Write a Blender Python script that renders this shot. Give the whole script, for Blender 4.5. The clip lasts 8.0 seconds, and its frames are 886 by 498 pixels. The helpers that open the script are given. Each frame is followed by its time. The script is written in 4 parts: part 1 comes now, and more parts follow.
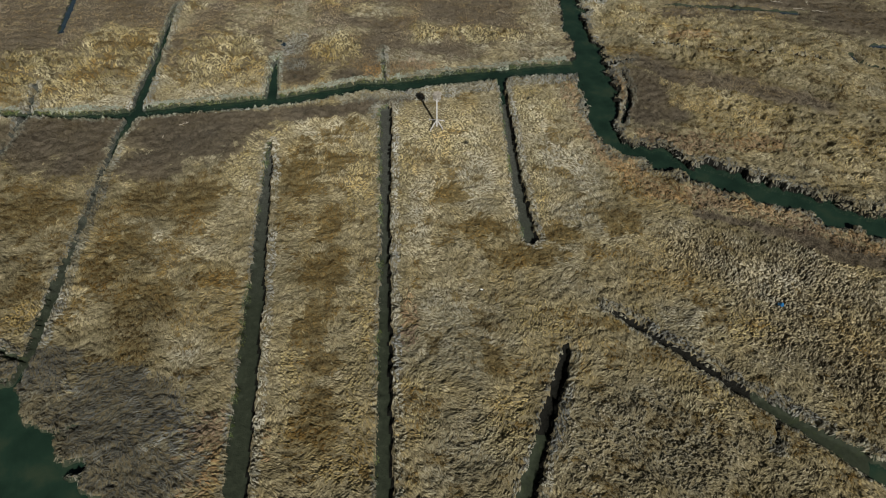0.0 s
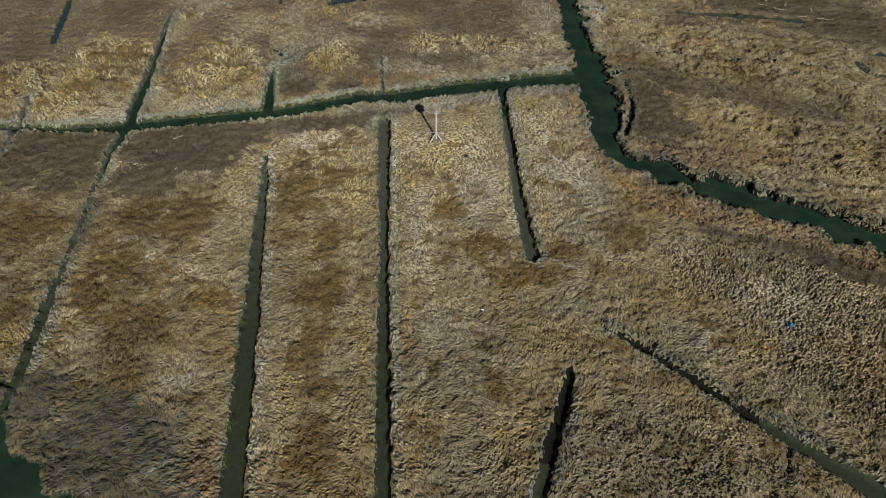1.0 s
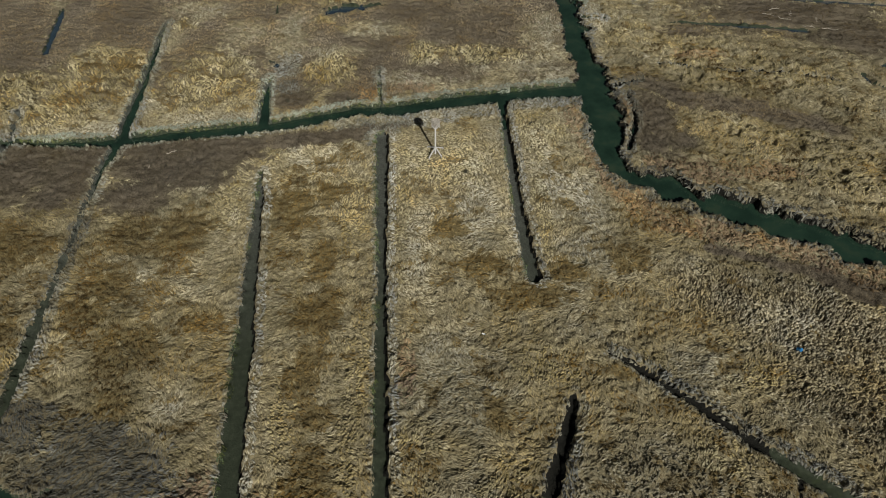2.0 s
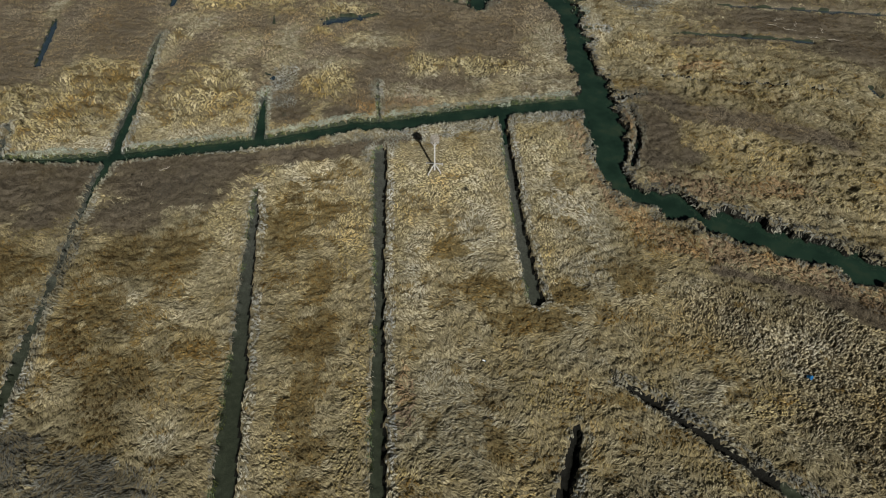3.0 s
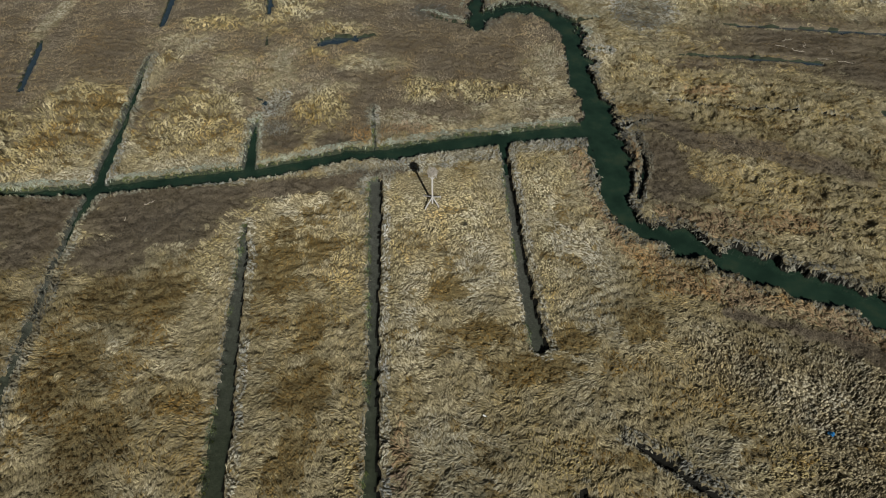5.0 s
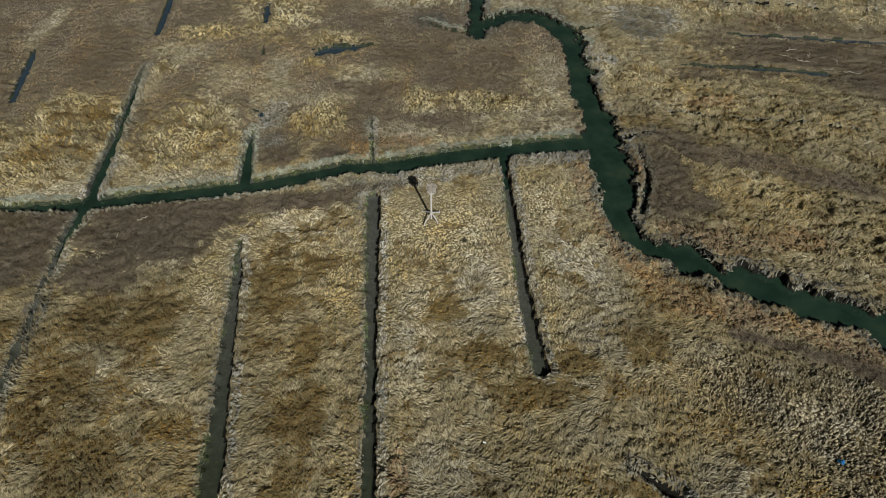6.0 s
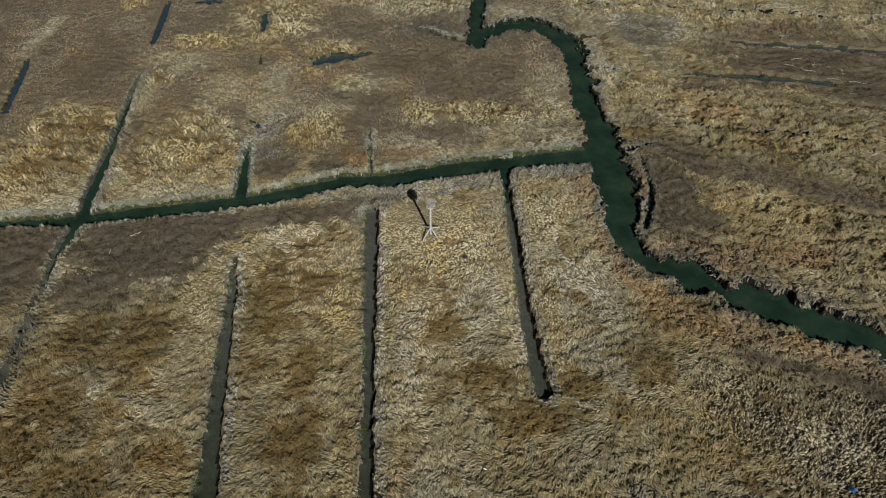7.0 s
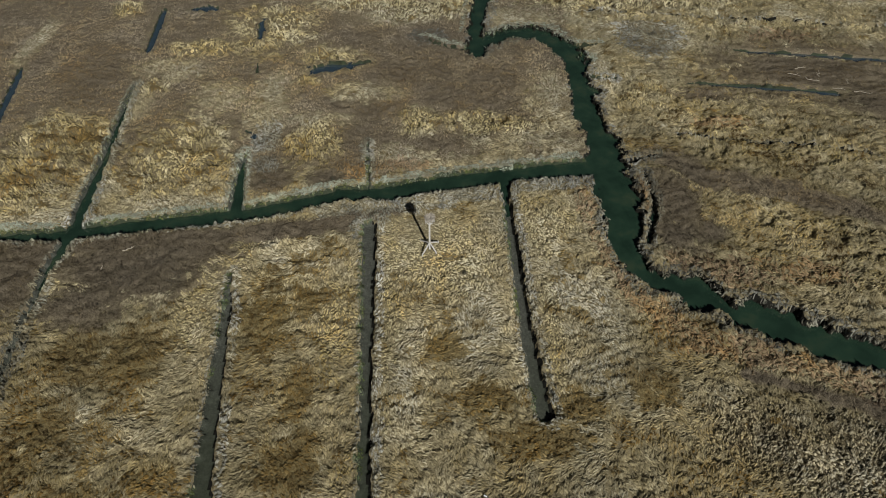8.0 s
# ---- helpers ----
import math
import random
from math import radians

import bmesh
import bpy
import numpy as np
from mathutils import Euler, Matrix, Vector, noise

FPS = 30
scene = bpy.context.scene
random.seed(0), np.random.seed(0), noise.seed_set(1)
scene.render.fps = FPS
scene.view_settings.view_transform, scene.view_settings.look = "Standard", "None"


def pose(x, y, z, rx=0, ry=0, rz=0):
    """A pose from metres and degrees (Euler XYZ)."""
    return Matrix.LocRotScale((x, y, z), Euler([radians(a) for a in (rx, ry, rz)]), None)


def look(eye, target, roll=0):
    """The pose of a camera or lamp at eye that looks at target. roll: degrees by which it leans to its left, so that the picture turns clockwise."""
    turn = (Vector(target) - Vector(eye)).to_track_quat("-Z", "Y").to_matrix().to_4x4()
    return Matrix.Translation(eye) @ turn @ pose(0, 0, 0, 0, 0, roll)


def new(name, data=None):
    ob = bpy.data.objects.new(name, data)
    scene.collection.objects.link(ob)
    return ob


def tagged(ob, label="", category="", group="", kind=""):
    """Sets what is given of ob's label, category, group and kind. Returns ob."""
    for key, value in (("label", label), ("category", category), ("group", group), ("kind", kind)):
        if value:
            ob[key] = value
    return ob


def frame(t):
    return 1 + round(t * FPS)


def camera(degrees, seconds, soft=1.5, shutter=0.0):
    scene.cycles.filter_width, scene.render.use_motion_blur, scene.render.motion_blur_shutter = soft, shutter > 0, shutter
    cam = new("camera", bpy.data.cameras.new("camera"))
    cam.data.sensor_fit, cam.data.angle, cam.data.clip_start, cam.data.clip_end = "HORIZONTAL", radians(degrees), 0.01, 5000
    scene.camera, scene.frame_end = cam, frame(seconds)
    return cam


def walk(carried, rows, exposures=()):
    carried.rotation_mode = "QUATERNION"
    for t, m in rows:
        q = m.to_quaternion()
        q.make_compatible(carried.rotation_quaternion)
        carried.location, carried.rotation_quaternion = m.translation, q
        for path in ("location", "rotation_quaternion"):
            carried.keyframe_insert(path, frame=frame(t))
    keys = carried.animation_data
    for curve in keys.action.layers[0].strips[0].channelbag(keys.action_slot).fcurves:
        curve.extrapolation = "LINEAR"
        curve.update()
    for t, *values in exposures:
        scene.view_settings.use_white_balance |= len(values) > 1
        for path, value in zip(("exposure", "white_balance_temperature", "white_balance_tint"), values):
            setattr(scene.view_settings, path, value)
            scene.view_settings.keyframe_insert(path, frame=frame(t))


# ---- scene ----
cam = camera(72.0, 8.0, soft=1.0)
PATH = [
    (0, (0.142, -58.21, 43.243), (0.162, -56.878, 41.752), 1.2),
    (0.5, (0.135, -57.175, 43.242), (0.156, -55.841, 41.752), 1.2),
    (1, (0.127, -56.094, 43.247), (0.148, -54.758, 41.758), 1.1),
    (1.5, (0.122, -54.942, 43.266), (0.144, -53.605, 41.779), 1.1),
    (3, (0.133, -51.341, 43.425), (0.158, -49.999, 41.942), 1.2),
    (3.5, (0.153, -50.163, 43.462), (0.178, -48.818, 41.982), 1.2),
    (4, (0.186, -49.0, 43.495), (0.212, -47.652, 42.017), 1.2),
    (4.5, (0.222, -47.908, 43.528), (0.249, -46.558, 42.052), 1.2),
    (6, (0.303, -44.826, 43.693), (0.332, -43.472, 42.221), 1.3),
    (6.5, (0.326, -43.869, 43.719), (0.356, -42.513, 42.249), 1.3),
    (7, (0.353, -42.947, 43.729), (0.382, -41.589, 42.261), 1.3),
    (7.5, (0.366, -42.033, 43.731), (0.397, -40.673, 42.264), 1.4),
    (8, (0.379, -41.111, 43.729), (0.41, -39.749, 42.264), 1.4),
]
walk(cam, [(t, look(eye, target, roll)) for t, eye, target, roll in PATH])

# ---------------------------------------------------------------- light
SUN_TO = Vector((2.2, -6.1, 4.3)).normalized()          # towards the sun, from the mast's shadow
sun_el = math.asin(SUN_TO.z)
sun_az = math.atan2(SUN_TO.x, SUN_TO.y)

world = bpy.data.worlds.new("sky")
scene.world = world
world.use_nodes = True
wn, wl = world.node_tree.nodes, world.node_tree.links
sky = wn.new("ShaderNodeTexSky")
sky.sky_type = "NISHITA"
sky.sun_disc = False
sky.sun_elevation = sun_el
sky.sun_rotation = sun_az
sky.altitude = 10
sky.dust_density = 2.5
sky.ozone_density = 0.6
wn["Background"].inputs["Strength"].default_value = 0.010
wl.new(sky.outputs[0], wn["Background"].inputs["Color"])

sun_data = bpy.data.lights.new("sun", "SUN")
sun_data.energy = 5.7
sun_data.angle = radians(0.5)
sun_data.color = (1.0, 0.975, 0.91)
sun = new("sun", sun_data)
sun.matrix_world = look(SUN_TO * 200, (0, 0, 0))

scene.view_settings.exposure = -0.13


# ---------------------------------------------------------------- materials
def material(name, rough=0.85, spec=0.2):
    m = bpy.data.materials.new(name)
    m.use_nodes = True
    b = m.node_tree.nodes["Principled BSDF"]
    b.inputs["Roughness"].default_value = rough
    b.inputs["Specular IOR Level"].default_value = spec
    return m, m.node_tree.nodes, m.node_tree.links, b


def noise_node(nodes, links, scale, detail=4.0, rough=0.6):
    tc = nodes.new("ShaderNodeNewGeometry")
    n = nodes.new("ShaderNodeTexNoise")
    n.inputs["Scale"].default_value = scale
    n.inputs["Detail"].default_value = detail
    n.inputs["Roughness"].default_value = rough
    links.new(tc.outputs["Position"], n.inputs["Vector"])
    return n.outputs["Fac"]


def ramp(nodes, links, fac, stops):
    r = nodes.new("ShaderNodeValToRGB")
    e = r.color_ramp.elements
    while len(e) < len(stops):
        e.new(0.5)
    for el, (p, c) in zip(e, stops):
        el.position, el.color = p, (*c, 1)
    links.new(fac, r.inputs["Fac"])
    return r.outputs["Color"]


def mix(nodes, links, a, b, fac, blend="MIX"):
    n = nodes.new("ShaderNodeMix")
    n.data_type, n.blend_type = "RGBA", blend
    for sock, v in ((n.inputs[0], fac), (n.inputs[6], a), (n.inputs[7], b)):
        if isinstance(v, (int, float)):
            sock.default_value = v
        elif isinstance(v, tuple):
            sock.default_value = (*v, 1)
        else:
            links.new(v, sock)
    return n.outputs[2]


AMBER, GOLDEN, ASHEN = (1.06, 0.91, 0.62), (1.02, 0.95, 0.75), (0.93, 0.97, 1.04)


def grass_material(name, stops):
    """Dry grass: a tone for each lock, from golden to ashen, with fibres running along the locks."""
    m, n, l, b = material(name, 0.7, 0.2)
    tint, hue, grain = (n.new("ShaderNodeAttribute") for _ in range(3))
    tint.attribute_name, hue.attribute_name, grain.attribute_name = "tint", "hue", "grain"
    col = ramp(n, l, tint.outputs["Fac"], stops)
    col = mix(n, l, col, ramp(n, l, hue.outputs["Fac"], [(0.0, AMBER), (0.22, GOLDEN), (0.5, (0.99, 0.97, 0.88)), (1.0, ASHEN)]), 1.0, "MULTIPLY")
    fibre = n.new("ShaderNodeTexNoise")
    fibre.inputs["Scale"].default_value, fibre.inputs["Detail"].default_value = 1.0, 3.0
    l.new(grain.outputs["Vector"], fibre.inputs["Vector"])
    col = mix(n, l, col, ramp(n, l, fibre.outputs["Fac"], [(0.3, (0.55, 0.53, 0.49)), (0.5, (0.95, 0.95, 0.95)), (0.68, (1.28, 1.28, 1.26))]), 1.0, "MULTIPLY")
    l.new(col, b.inputs["Base Color"])
    bump = n.new("ShaderNodeBump")
    bump.inputs["Strength"].default_value, bump.inputs["Distance"].default_value = 0.7, 0.04
    l.new(fibre.outputs["Fac"], bump.inputs["Height"])
    l.new(bump.outputs[0], b.inputs["Normal"])
    return m


M_STRAW = grass_material("straw_grass", [(0.0, (0.100, 0.085, 0.048)), (0.3, (0.195, 0.170, 0.106)), (0.65, (0.310, 0.277, 0.190)), (1.0, (0.44, 0.402, 0.300))])
M_TUSSOCK = grass_material("tussock_grass", [(0.0, (0.110, 0.093, 0.056)), (0.35, (0.245, 0.214, 0.143)), (1.0, (0.42, 0.378, 0.275))])
M_REED = grass_material("brown_reed", [(0.0, (0.062, 0.052, 0.037)), (0.5, (0.195, 0.161, 0.114)), (1.0, (0.37, 0.318, 0.237))])
M_OLIVE = grass_material("rusty_grass", [(0.0, (0.068, 0.049, 0.020)), (0.5, (0.165, 0.120, 0.049)), (1.0, (0.31, 0.240, 0.118))])
M_BANK = grass_material("grey_cordgrass", [(0.0, (0.078, 0.075, 0.061)), (0.5, (0.222, 0.217, 0.184)), (1.0, (0.435, 0.42, 0.36))])
M_SEDGE = grass_material("green_sedge", [(0.0, (0.050, 0.078, 0.024)), (0.22, (0.13, 0.15, 0.085)), (0.5, (0.235, 0.25, 0.185)), (1.0, (0.37, 0.385, 0.305))])
M_RUSSET = grass_material("russet_grass", [(0.0, (0.100, 0.072, 0.045)), (0.5, (0.242, 0.178, 0.112)), (1.0, (0.39, 0.308, 0.212))])
M_GOLD = grass_material("golden_grass", [(0.0, (0.105, 0.086, 0.042)), (0.3, (0.205, 0.175, 0.097)), (0.65, (0.325, 0.286, 0.175)), (1.0, (0.46, 0.416, 0.285))])


def earth_material():
    """Matted thatch in the colour of the plants that grow there; dark peat between tussocks."""
    m, n, l, b = material("thatch_mat", 0.95, 0.1)
    fine = noise_node(n, l, 7.0, 6.0)
    straw = ramp(n, l, fine, [(0.3, (0.105, 0.087, 0.049)), (0.55, (0.192, 0.164, 0.099)), (0.75, (0.29, 0.253, 0.162))])
    rust = ramp(n, l, fine, [(0.3, (0.075, 0.058, 0.025)), (0.6, (0.15, 0.118, 0.052)), (0.8, (0.22, 0.175, 0.085))])
    reed = ramp(n, l, fine, [(0.3, (0.07, 0.058, 0.042)), (0.6, (0.13, 0.11, 0.08)), (0.8, (0.20, 0.17, 0.125))])
    peat = ramp(n, l, fine, [(0.3, (0.022, 0.017, 0.011)), (0.6, (0.05, 0.04, 0.025)), (0.8, (0.09, 0.072, 0.045))])
    col = straw
    for name, other in (("rust", rust), ("reed", reed), ("peat", peat)):
        a = n.new("ShaderNodeAttribute")
        a.attribute_name = name
        col = mix(n, l, col, other, a.outputs["Fac"])
    l.new(col, b.inputs["Base Color"])
    bump = n.new("ShaderNodeBump")
    bump.inputs["Strength"].default_value, bump.inputs["Distance"].default_value = 1.0, 0.08
    l.new(noise_node(n, l, 9.0, 5.0), bump.inputs["Height"])
    l.new(bump.outputs[0], b.inputs["Normal"])
    return m


def mud_material():
    m, n, l, b = material("tidal_mud", 0.8, 0.15)
    c = ramp(n, l, noise_node(n, l, 2.2, 6.0), [(0.3, (0.017, 0.022, 0.013)), (0.6, (0.028, 0.035, 0.021)), (0.85, (0.055, 0.060, 0.040))])
    g = n.new("ShaderNodeMapRange")
    g.inputs["From Min"].default_value, g.inputs["From Max"].default_value = 0.56, 0.70
    l.new(noise_node(n, l, 0.9, 4.0), g.inputs["Value"])
    l.new(mix(n, l, c, (0.030, 0.040, 0.018), g.outputs["Result"]), b.inputs["Base Color"])
    bump = n.new("ShaderNodeBump")
    bump.inputs["Strength"].default_value, bump.inputs["Distance"].default_value = 0.5, 0.04
    l.new(noise_node(n, l, 14.0, 5.0), bump.inputs["Height"])
    l.new(bump.outputs[0], b.inputs["Normal"])
    return m


def water_material():
    m, n, l, b = material("murky_water", 0.04, 0.5)
    c = ramp(n, l, noise_node(n, l, 0.33, 5.0), [(0.38, (0.011, 0.025, 0.0165)), (0.55, (0.017, 0.037, 0.024)), (0.80, (0.042, 0.057, 0.033))])
    l.new(c, b.inputs["Base Color"])
    b.inputs["Alpha"].default_value = 0.92
    bump = n.new("ShaderNodeBump")
    bump.inputs["Strength"].default_value, bump.inputs["Distance"].default_value = 0.06, 0.02
    l.new(noise_node(n, l, 3.0, 3.0), bump.inputs["Height"])
    l.new(bump.outputs[0], b.inputs["Normal"])
    return m


def wood_material(name, lo, hi, scale=6.0):
    m, n, l, b = material(name, 0.8, 0.2)
    l.new(ramp(n, l, noise_node(n, l, scale, 6.0), [(0.3, lo), (0.7, hi)]), b.inputs["Base Color"])
    bump = n.new("ShaderNodeBump")
    bump.inputs["Strength"].default_value, bump.inputs["Distance"].default_value = 0.4, 0.01
    l.new(noise_node(n, l, scale * 6, 4.0), bump.inputs["Height"])
    l.new(bump.outputs[0], b.inputs["Normal"])
    return m


# black peat of the ditch beds; also paints the shade on bank walls
M_PEAT_SHADE, _n, _l, _b = material("peat_and_wall_shade", 0.85, 0.1)
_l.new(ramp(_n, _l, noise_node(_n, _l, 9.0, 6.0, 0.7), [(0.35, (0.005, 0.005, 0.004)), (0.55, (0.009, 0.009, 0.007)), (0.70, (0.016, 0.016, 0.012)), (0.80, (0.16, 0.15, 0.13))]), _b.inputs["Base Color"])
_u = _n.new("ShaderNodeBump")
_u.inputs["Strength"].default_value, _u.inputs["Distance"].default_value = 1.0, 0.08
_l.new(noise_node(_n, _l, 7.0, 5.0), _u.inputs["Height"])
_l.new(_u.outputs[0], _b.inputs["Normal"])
M_SILT, _n, _l, _b = material("grey_silt", 0.85, 0.2)
_silt = ramp(_n, _l, noise_node(_n, _l, 6.0, 6.0, 0.75), [(0.32, (0.030, 0.032, 0.026)), (0.52, (0.058, 0.062, 0.052)), (0.64, (0.088, 0.092, 0.078)), (0.78, (0.22, 0.215, 0.185))])
_mud = ramp(_n, _l, noise_node(_n, _l, 2.2, 6.0), [(0.3, (0.017, 0.022, 0.013)), (0.6, (0.028, 0.035, 0.021)), (0.85, (0.055, 0.060, 0.040))])
_g = _n.new("ShaderNodeNewGeometry")
_x = _n.new("ShaderNodeSeparateXYZ")
_l.new(_g.outputs["Position"], _x.inputs[0])
_w = _n.new("ShaderNodeMath")
_w.operation = "MULTIPLY_ADD"
_w.inputs[1].default_value = 14.0
_l.new(noise_node(_n, _l, 0.35, 4.0), _w.inputs[0])
_l.new(_x.outputs["Y"], _w.inputs[2])
_r = _n.new("ShaderNodeMapRange")
_r.inputs["From Min"].default_value, _r.inputs["From Max"].default_value = -20.0, 0.0
_l.new(_w.outputs[0], _r.inputs["Value"])
_l.new(mix(_n, _l, _mud, _silt, _r.outputs["Result"]), _b.inputs["Base Color"])
_u = _n.new("ShaderNodeBump")
_u.inputs["Strength"].default_value, _u.inputs["Distance"].default_value = 0.9, 0.06
_l.new(noise_node(_n, _l, 8.0, 5.0), _u.inputs["Height"])
_l.new(_u.outputs[0], _b.inputs["Normal"])
# pool colour carries the blue of the reflected sky; IOR raised for gloss
M_POOL, _n, _l, _b = material("sky_tinted_pool", 0.02, 0.5)
_b.inputs["IOR"].default_value = 2.4
_l.new(ramp(_n, _l, noise_node(_n, _l, 0.8), [(0.3, (0.022, 0.038, 0.050)), (0.7, (0.038, 0.058, 0.072))]), _b.inputs["Base Color"])
M_EARTH, M_MUD, M_WATER = earth_material(), mud_material(), water_material()
M_PALE = wood_material("bleached_timber", (0.30, 0.295, 0.28), (0.48, 0.47, 0.45))
M_STICK = wood_material("bleached_stick", (0.22, 0.20, 0.17), (0.42, 0.39, 0.34))
M_DRIFT = wood_material("driftwood", (0.24, 0.21, 0.165), (0.42, 0.38, 0.31))
M_TWIG = wood_material("dark_twig", (0.035, 0.035, 0.025), (0.09, 0.085, 0.06))
M_BLUE, _n, _l, _b = material("blue_plastic", 0.4, 0.5)
_l.new(ramp(_n, _l, noise_node(_n, _l, 5.0), [(0.3, (0.03, 0.22, 0.52)), (0.7, (0.06, 0.33, 0.66))]), _b.inputs["Base Color"])
M_WHITE, _n, _l, _b = material("white_plastic", 0.4, 0.5)
_l.new(ramp(_n, _l, noise_node(_n, _l, 6.0), [(0.3, (0.62, 0.62, 0.60)), (0.7, (0.80, 0.80, 0.78))]), _b.inputs["Base Color"])
M_CAP, _n, _l, _b = material("dark_plastic", 0.5, 0.4)
_l.new(ramp(_n, _l, noise_node(_n, _l, 8.0), [(0.3, (0.02, 0.02, 0.025)), (0.7, (0.05, 0.05, 0.06))]), _b.inputs["Base Color"])


# ---------------------------------------------------------------- plan of the waterways
# Waterways: centre x, y, half width, floor height
WATER = -0.50
MAIN = [(-75, 0.6, 0.25, -0.8), (-42.2, 0.9, 0.32, -0.8), (-36.9, 1.2, 0.65, -1.05), (-26.4, 3.1, 0.85, -1.05), (-17, 4.9, 0.92, -1.05), (-9.8, 7.6, 0.85, -1.05),
        (-3.7, 8.0, 1.1, -1.05), (-0.7, 9.1, 1.15, -1.05), (8.6, 11.1, 1.05, -1.05), (17, 12.4, 1.25, -1.1), (20, 12.6, 1.2, -1.2)]
WEST_DRAIN = [(-38.4, 28.4, 0.12, -0.45), (-37.7, 21.8, 0.36, -0.7), (-36.6, 13.1, 0.46, -0.8), (-36.1, 6.6, 0.66, -0.8), (-35.6, 1.2, 0.8, -0.8), (-35.8, -3.9, 0.36, -0.62), (-35.3, -9.6, 0.27, -0.55), (-34.5, -15.8, 0.25, -0.48), (-34.2, -20.6, 0.32, -0.46), (-33.8, -24.7, 0.55, -0.45), (-33.4, -27.7, 0.5, -0.45), (-33.0, -32.2, 0.34, -0.45), (-33.2, -34.5, 0.3, -0.6)]
FAR_WEST_DRAIN = [(-49.4, 7.0, 0.2, -0.5), (-48.0, 1.0, 0.3, -0.7), (-47.8, -3.1, 0.27, -0.5), (-47.7, -5.8, 0.25, -0.45), (-47, -16, 0.2, -0.4)]
DITCH_WEST = [(-18.7, -3.6, 0.1, -0.35), (-18.0, -8.4, 0.42, -0.4), (-17.3, -14.4, 0.5, -0.42), (-16.1, -23.8, 0.68, -0.45), (-15.0, -32.6, 0.8, -0.455), (-13.8, -42.9, 0.8, -0.455), (-13.2, -50, 0.8, -0.455)]
DITCH_MIDDLE = [(-6.1, 2.6, 0.7, -0.38), (-5.7, -4.7, 0.62, -0.42), (-5.2, -13, 0.5, -0.43), (-4.7, -20, 0.45, -0.46), (-4.2, -29.8, 0.5, -0.455), (-3.4, -42.9, 0.62, -0.455), (-3.1, -50, 0.62, -0.455)]
DITCH_EAST = [(8.2, 10.4, 0.6, -0.8), (8.1, 6.9, 0.45, -0.6), (8.2, 3.5, 0.46, -0.46), (8.5, -8.0, 0.55, -0.42), (9.0, -16.4, 0.63, -0.42), (9.3, -18.0, 0.66, -0.42)]
SOUTH_GUT = [(11.1, -30.3, 0.2, -0.4), (10.7, -31.8, 0.42, -0.46), (9.5, -34.9, 0.55, -0.46), (7.8, -39.5, 0.55, -0.46), (6.5, -42.8, 0.6, -0.46), (4, -49, 0.7, -0.46)]
PEAT_DITCH = [(14.6, -26.2, 0.18, -0.35), (16.3, -27.2, 0.32, -0.47), (20.3, -30.5, 0.38, -0.47), (24, -33.9, 0.45, -0.455), (27.5, -36.7, 0.62, -0.455), (30.7, -39.3, 0.9, -0.46), (36, -43.5, 1.2, -0.6)]
PEAT_SPUR = [(26.6, -36.5, 0.16, -0.45), (25.7, -39.0, 0.1, -0.3)]
NORTH_STUB = [(-21.2, 14.6, 0.2, -0.45), (-21.0, 11.4, 0.5, -0.6), (-20.5, 7.4, 0.66, -0.65), (-20.2, 5.0, 0.74, -0.7)]
NORTH_SLIT = [(-7.4, 16.6, 0.12, -0.4), (-6.7, 8.5, 0.24, -0.6)]
NORTH_CREEK = [(14, 95, 1.6, -1.1), (8.9, 61.9, 1.1, -1.1), (7.6, 53.5, 1.0, -1.1), (6.2, 43, 1.1, -1.1), (6.2, 37.6, 0.9, -1.0)]
CREEK = [(5.6, 38.9, 0.9, -1.0), (8.6, 41.4, 1.5, -1.1), (11.2, 43.2, 1.3, -1.1), (13.7, 43.5, 2.0, -1.2), (16.4, 42.6, 1.9, -1.2), (18.6, 39.8, 1.8, -1.2), (19.7, 35.0, 1.45, -1.2), (19.5, 29.3, 1.38, -1.2), (19.5, 22.9, 1.35, -1.2), (19.8, 17.1, 1.65, -1.2), (20.2, 13.6, 2.15, -1.2)]
CREEK += [(20.2, 10, 1.95, -1.2), (20.4, 6.0, 1.7, -1.2), (19.7, 3.0, 1.4, -1.2), (19.6, 0.6, 1.05, -1.1), (20.2, -2.4, 1.05, -1.1), (21.8, -4.5, 1.2, -1.1), (25.5, -6.4, 1.45, -1.2), (29.8, -8.8, 1.55, -1.2), (36.1, -11.6, 1.5, -1.2), (42, -14.2, 1.75, -1.2), (46, -17.2, 1.85, -1.2), (75, -38, 2.4, -1.2)]
POOL_INLET = [(-0.9, 41.4, 0.3, -0.5), (0.4, 39.9, 0.42, -0.6), (2.8, 38.8, 0.45, -0.7), (6, 38.4, 0.5, -0.9)]
BANK_CLEFT = [(26.0, 14.7, 0.04, -0.3), (24.2, 14.0, 0.12, -0.4), (22.2, 13.3, 0.3, -0.8)]
BANK_CRACK = [(24.0, 12.0, 0.04, -0.3), (24.0, 7.3, 0.2, -0.5), (23.4, 4.7, 0.28, -0.55), (21.9, 0.8, 0.3, -0.6)]
SHORE_RILL = [(-36, -31.0, 0.2, -0.5), (-32.9, -32.3, 0.22, -0.5)]
EAST_RILL = [(29.6, 18.6, 0.10, -0.3), (36, 17.4, 0.14, -0.35), (42.8, 17.3, 0.14, -0.35), (48.9, 16, 0.2, -0.45), (50.7, 15.5, 0.36, -0.6), (51.6, 14.8, 0.3, -0.5)]
FAR_RILL = [(24, 50.5, 0.12, -0.35), (41.2, 48.8, 0.16, -0.4), (80, 45.3, 0.25, -0.42)]
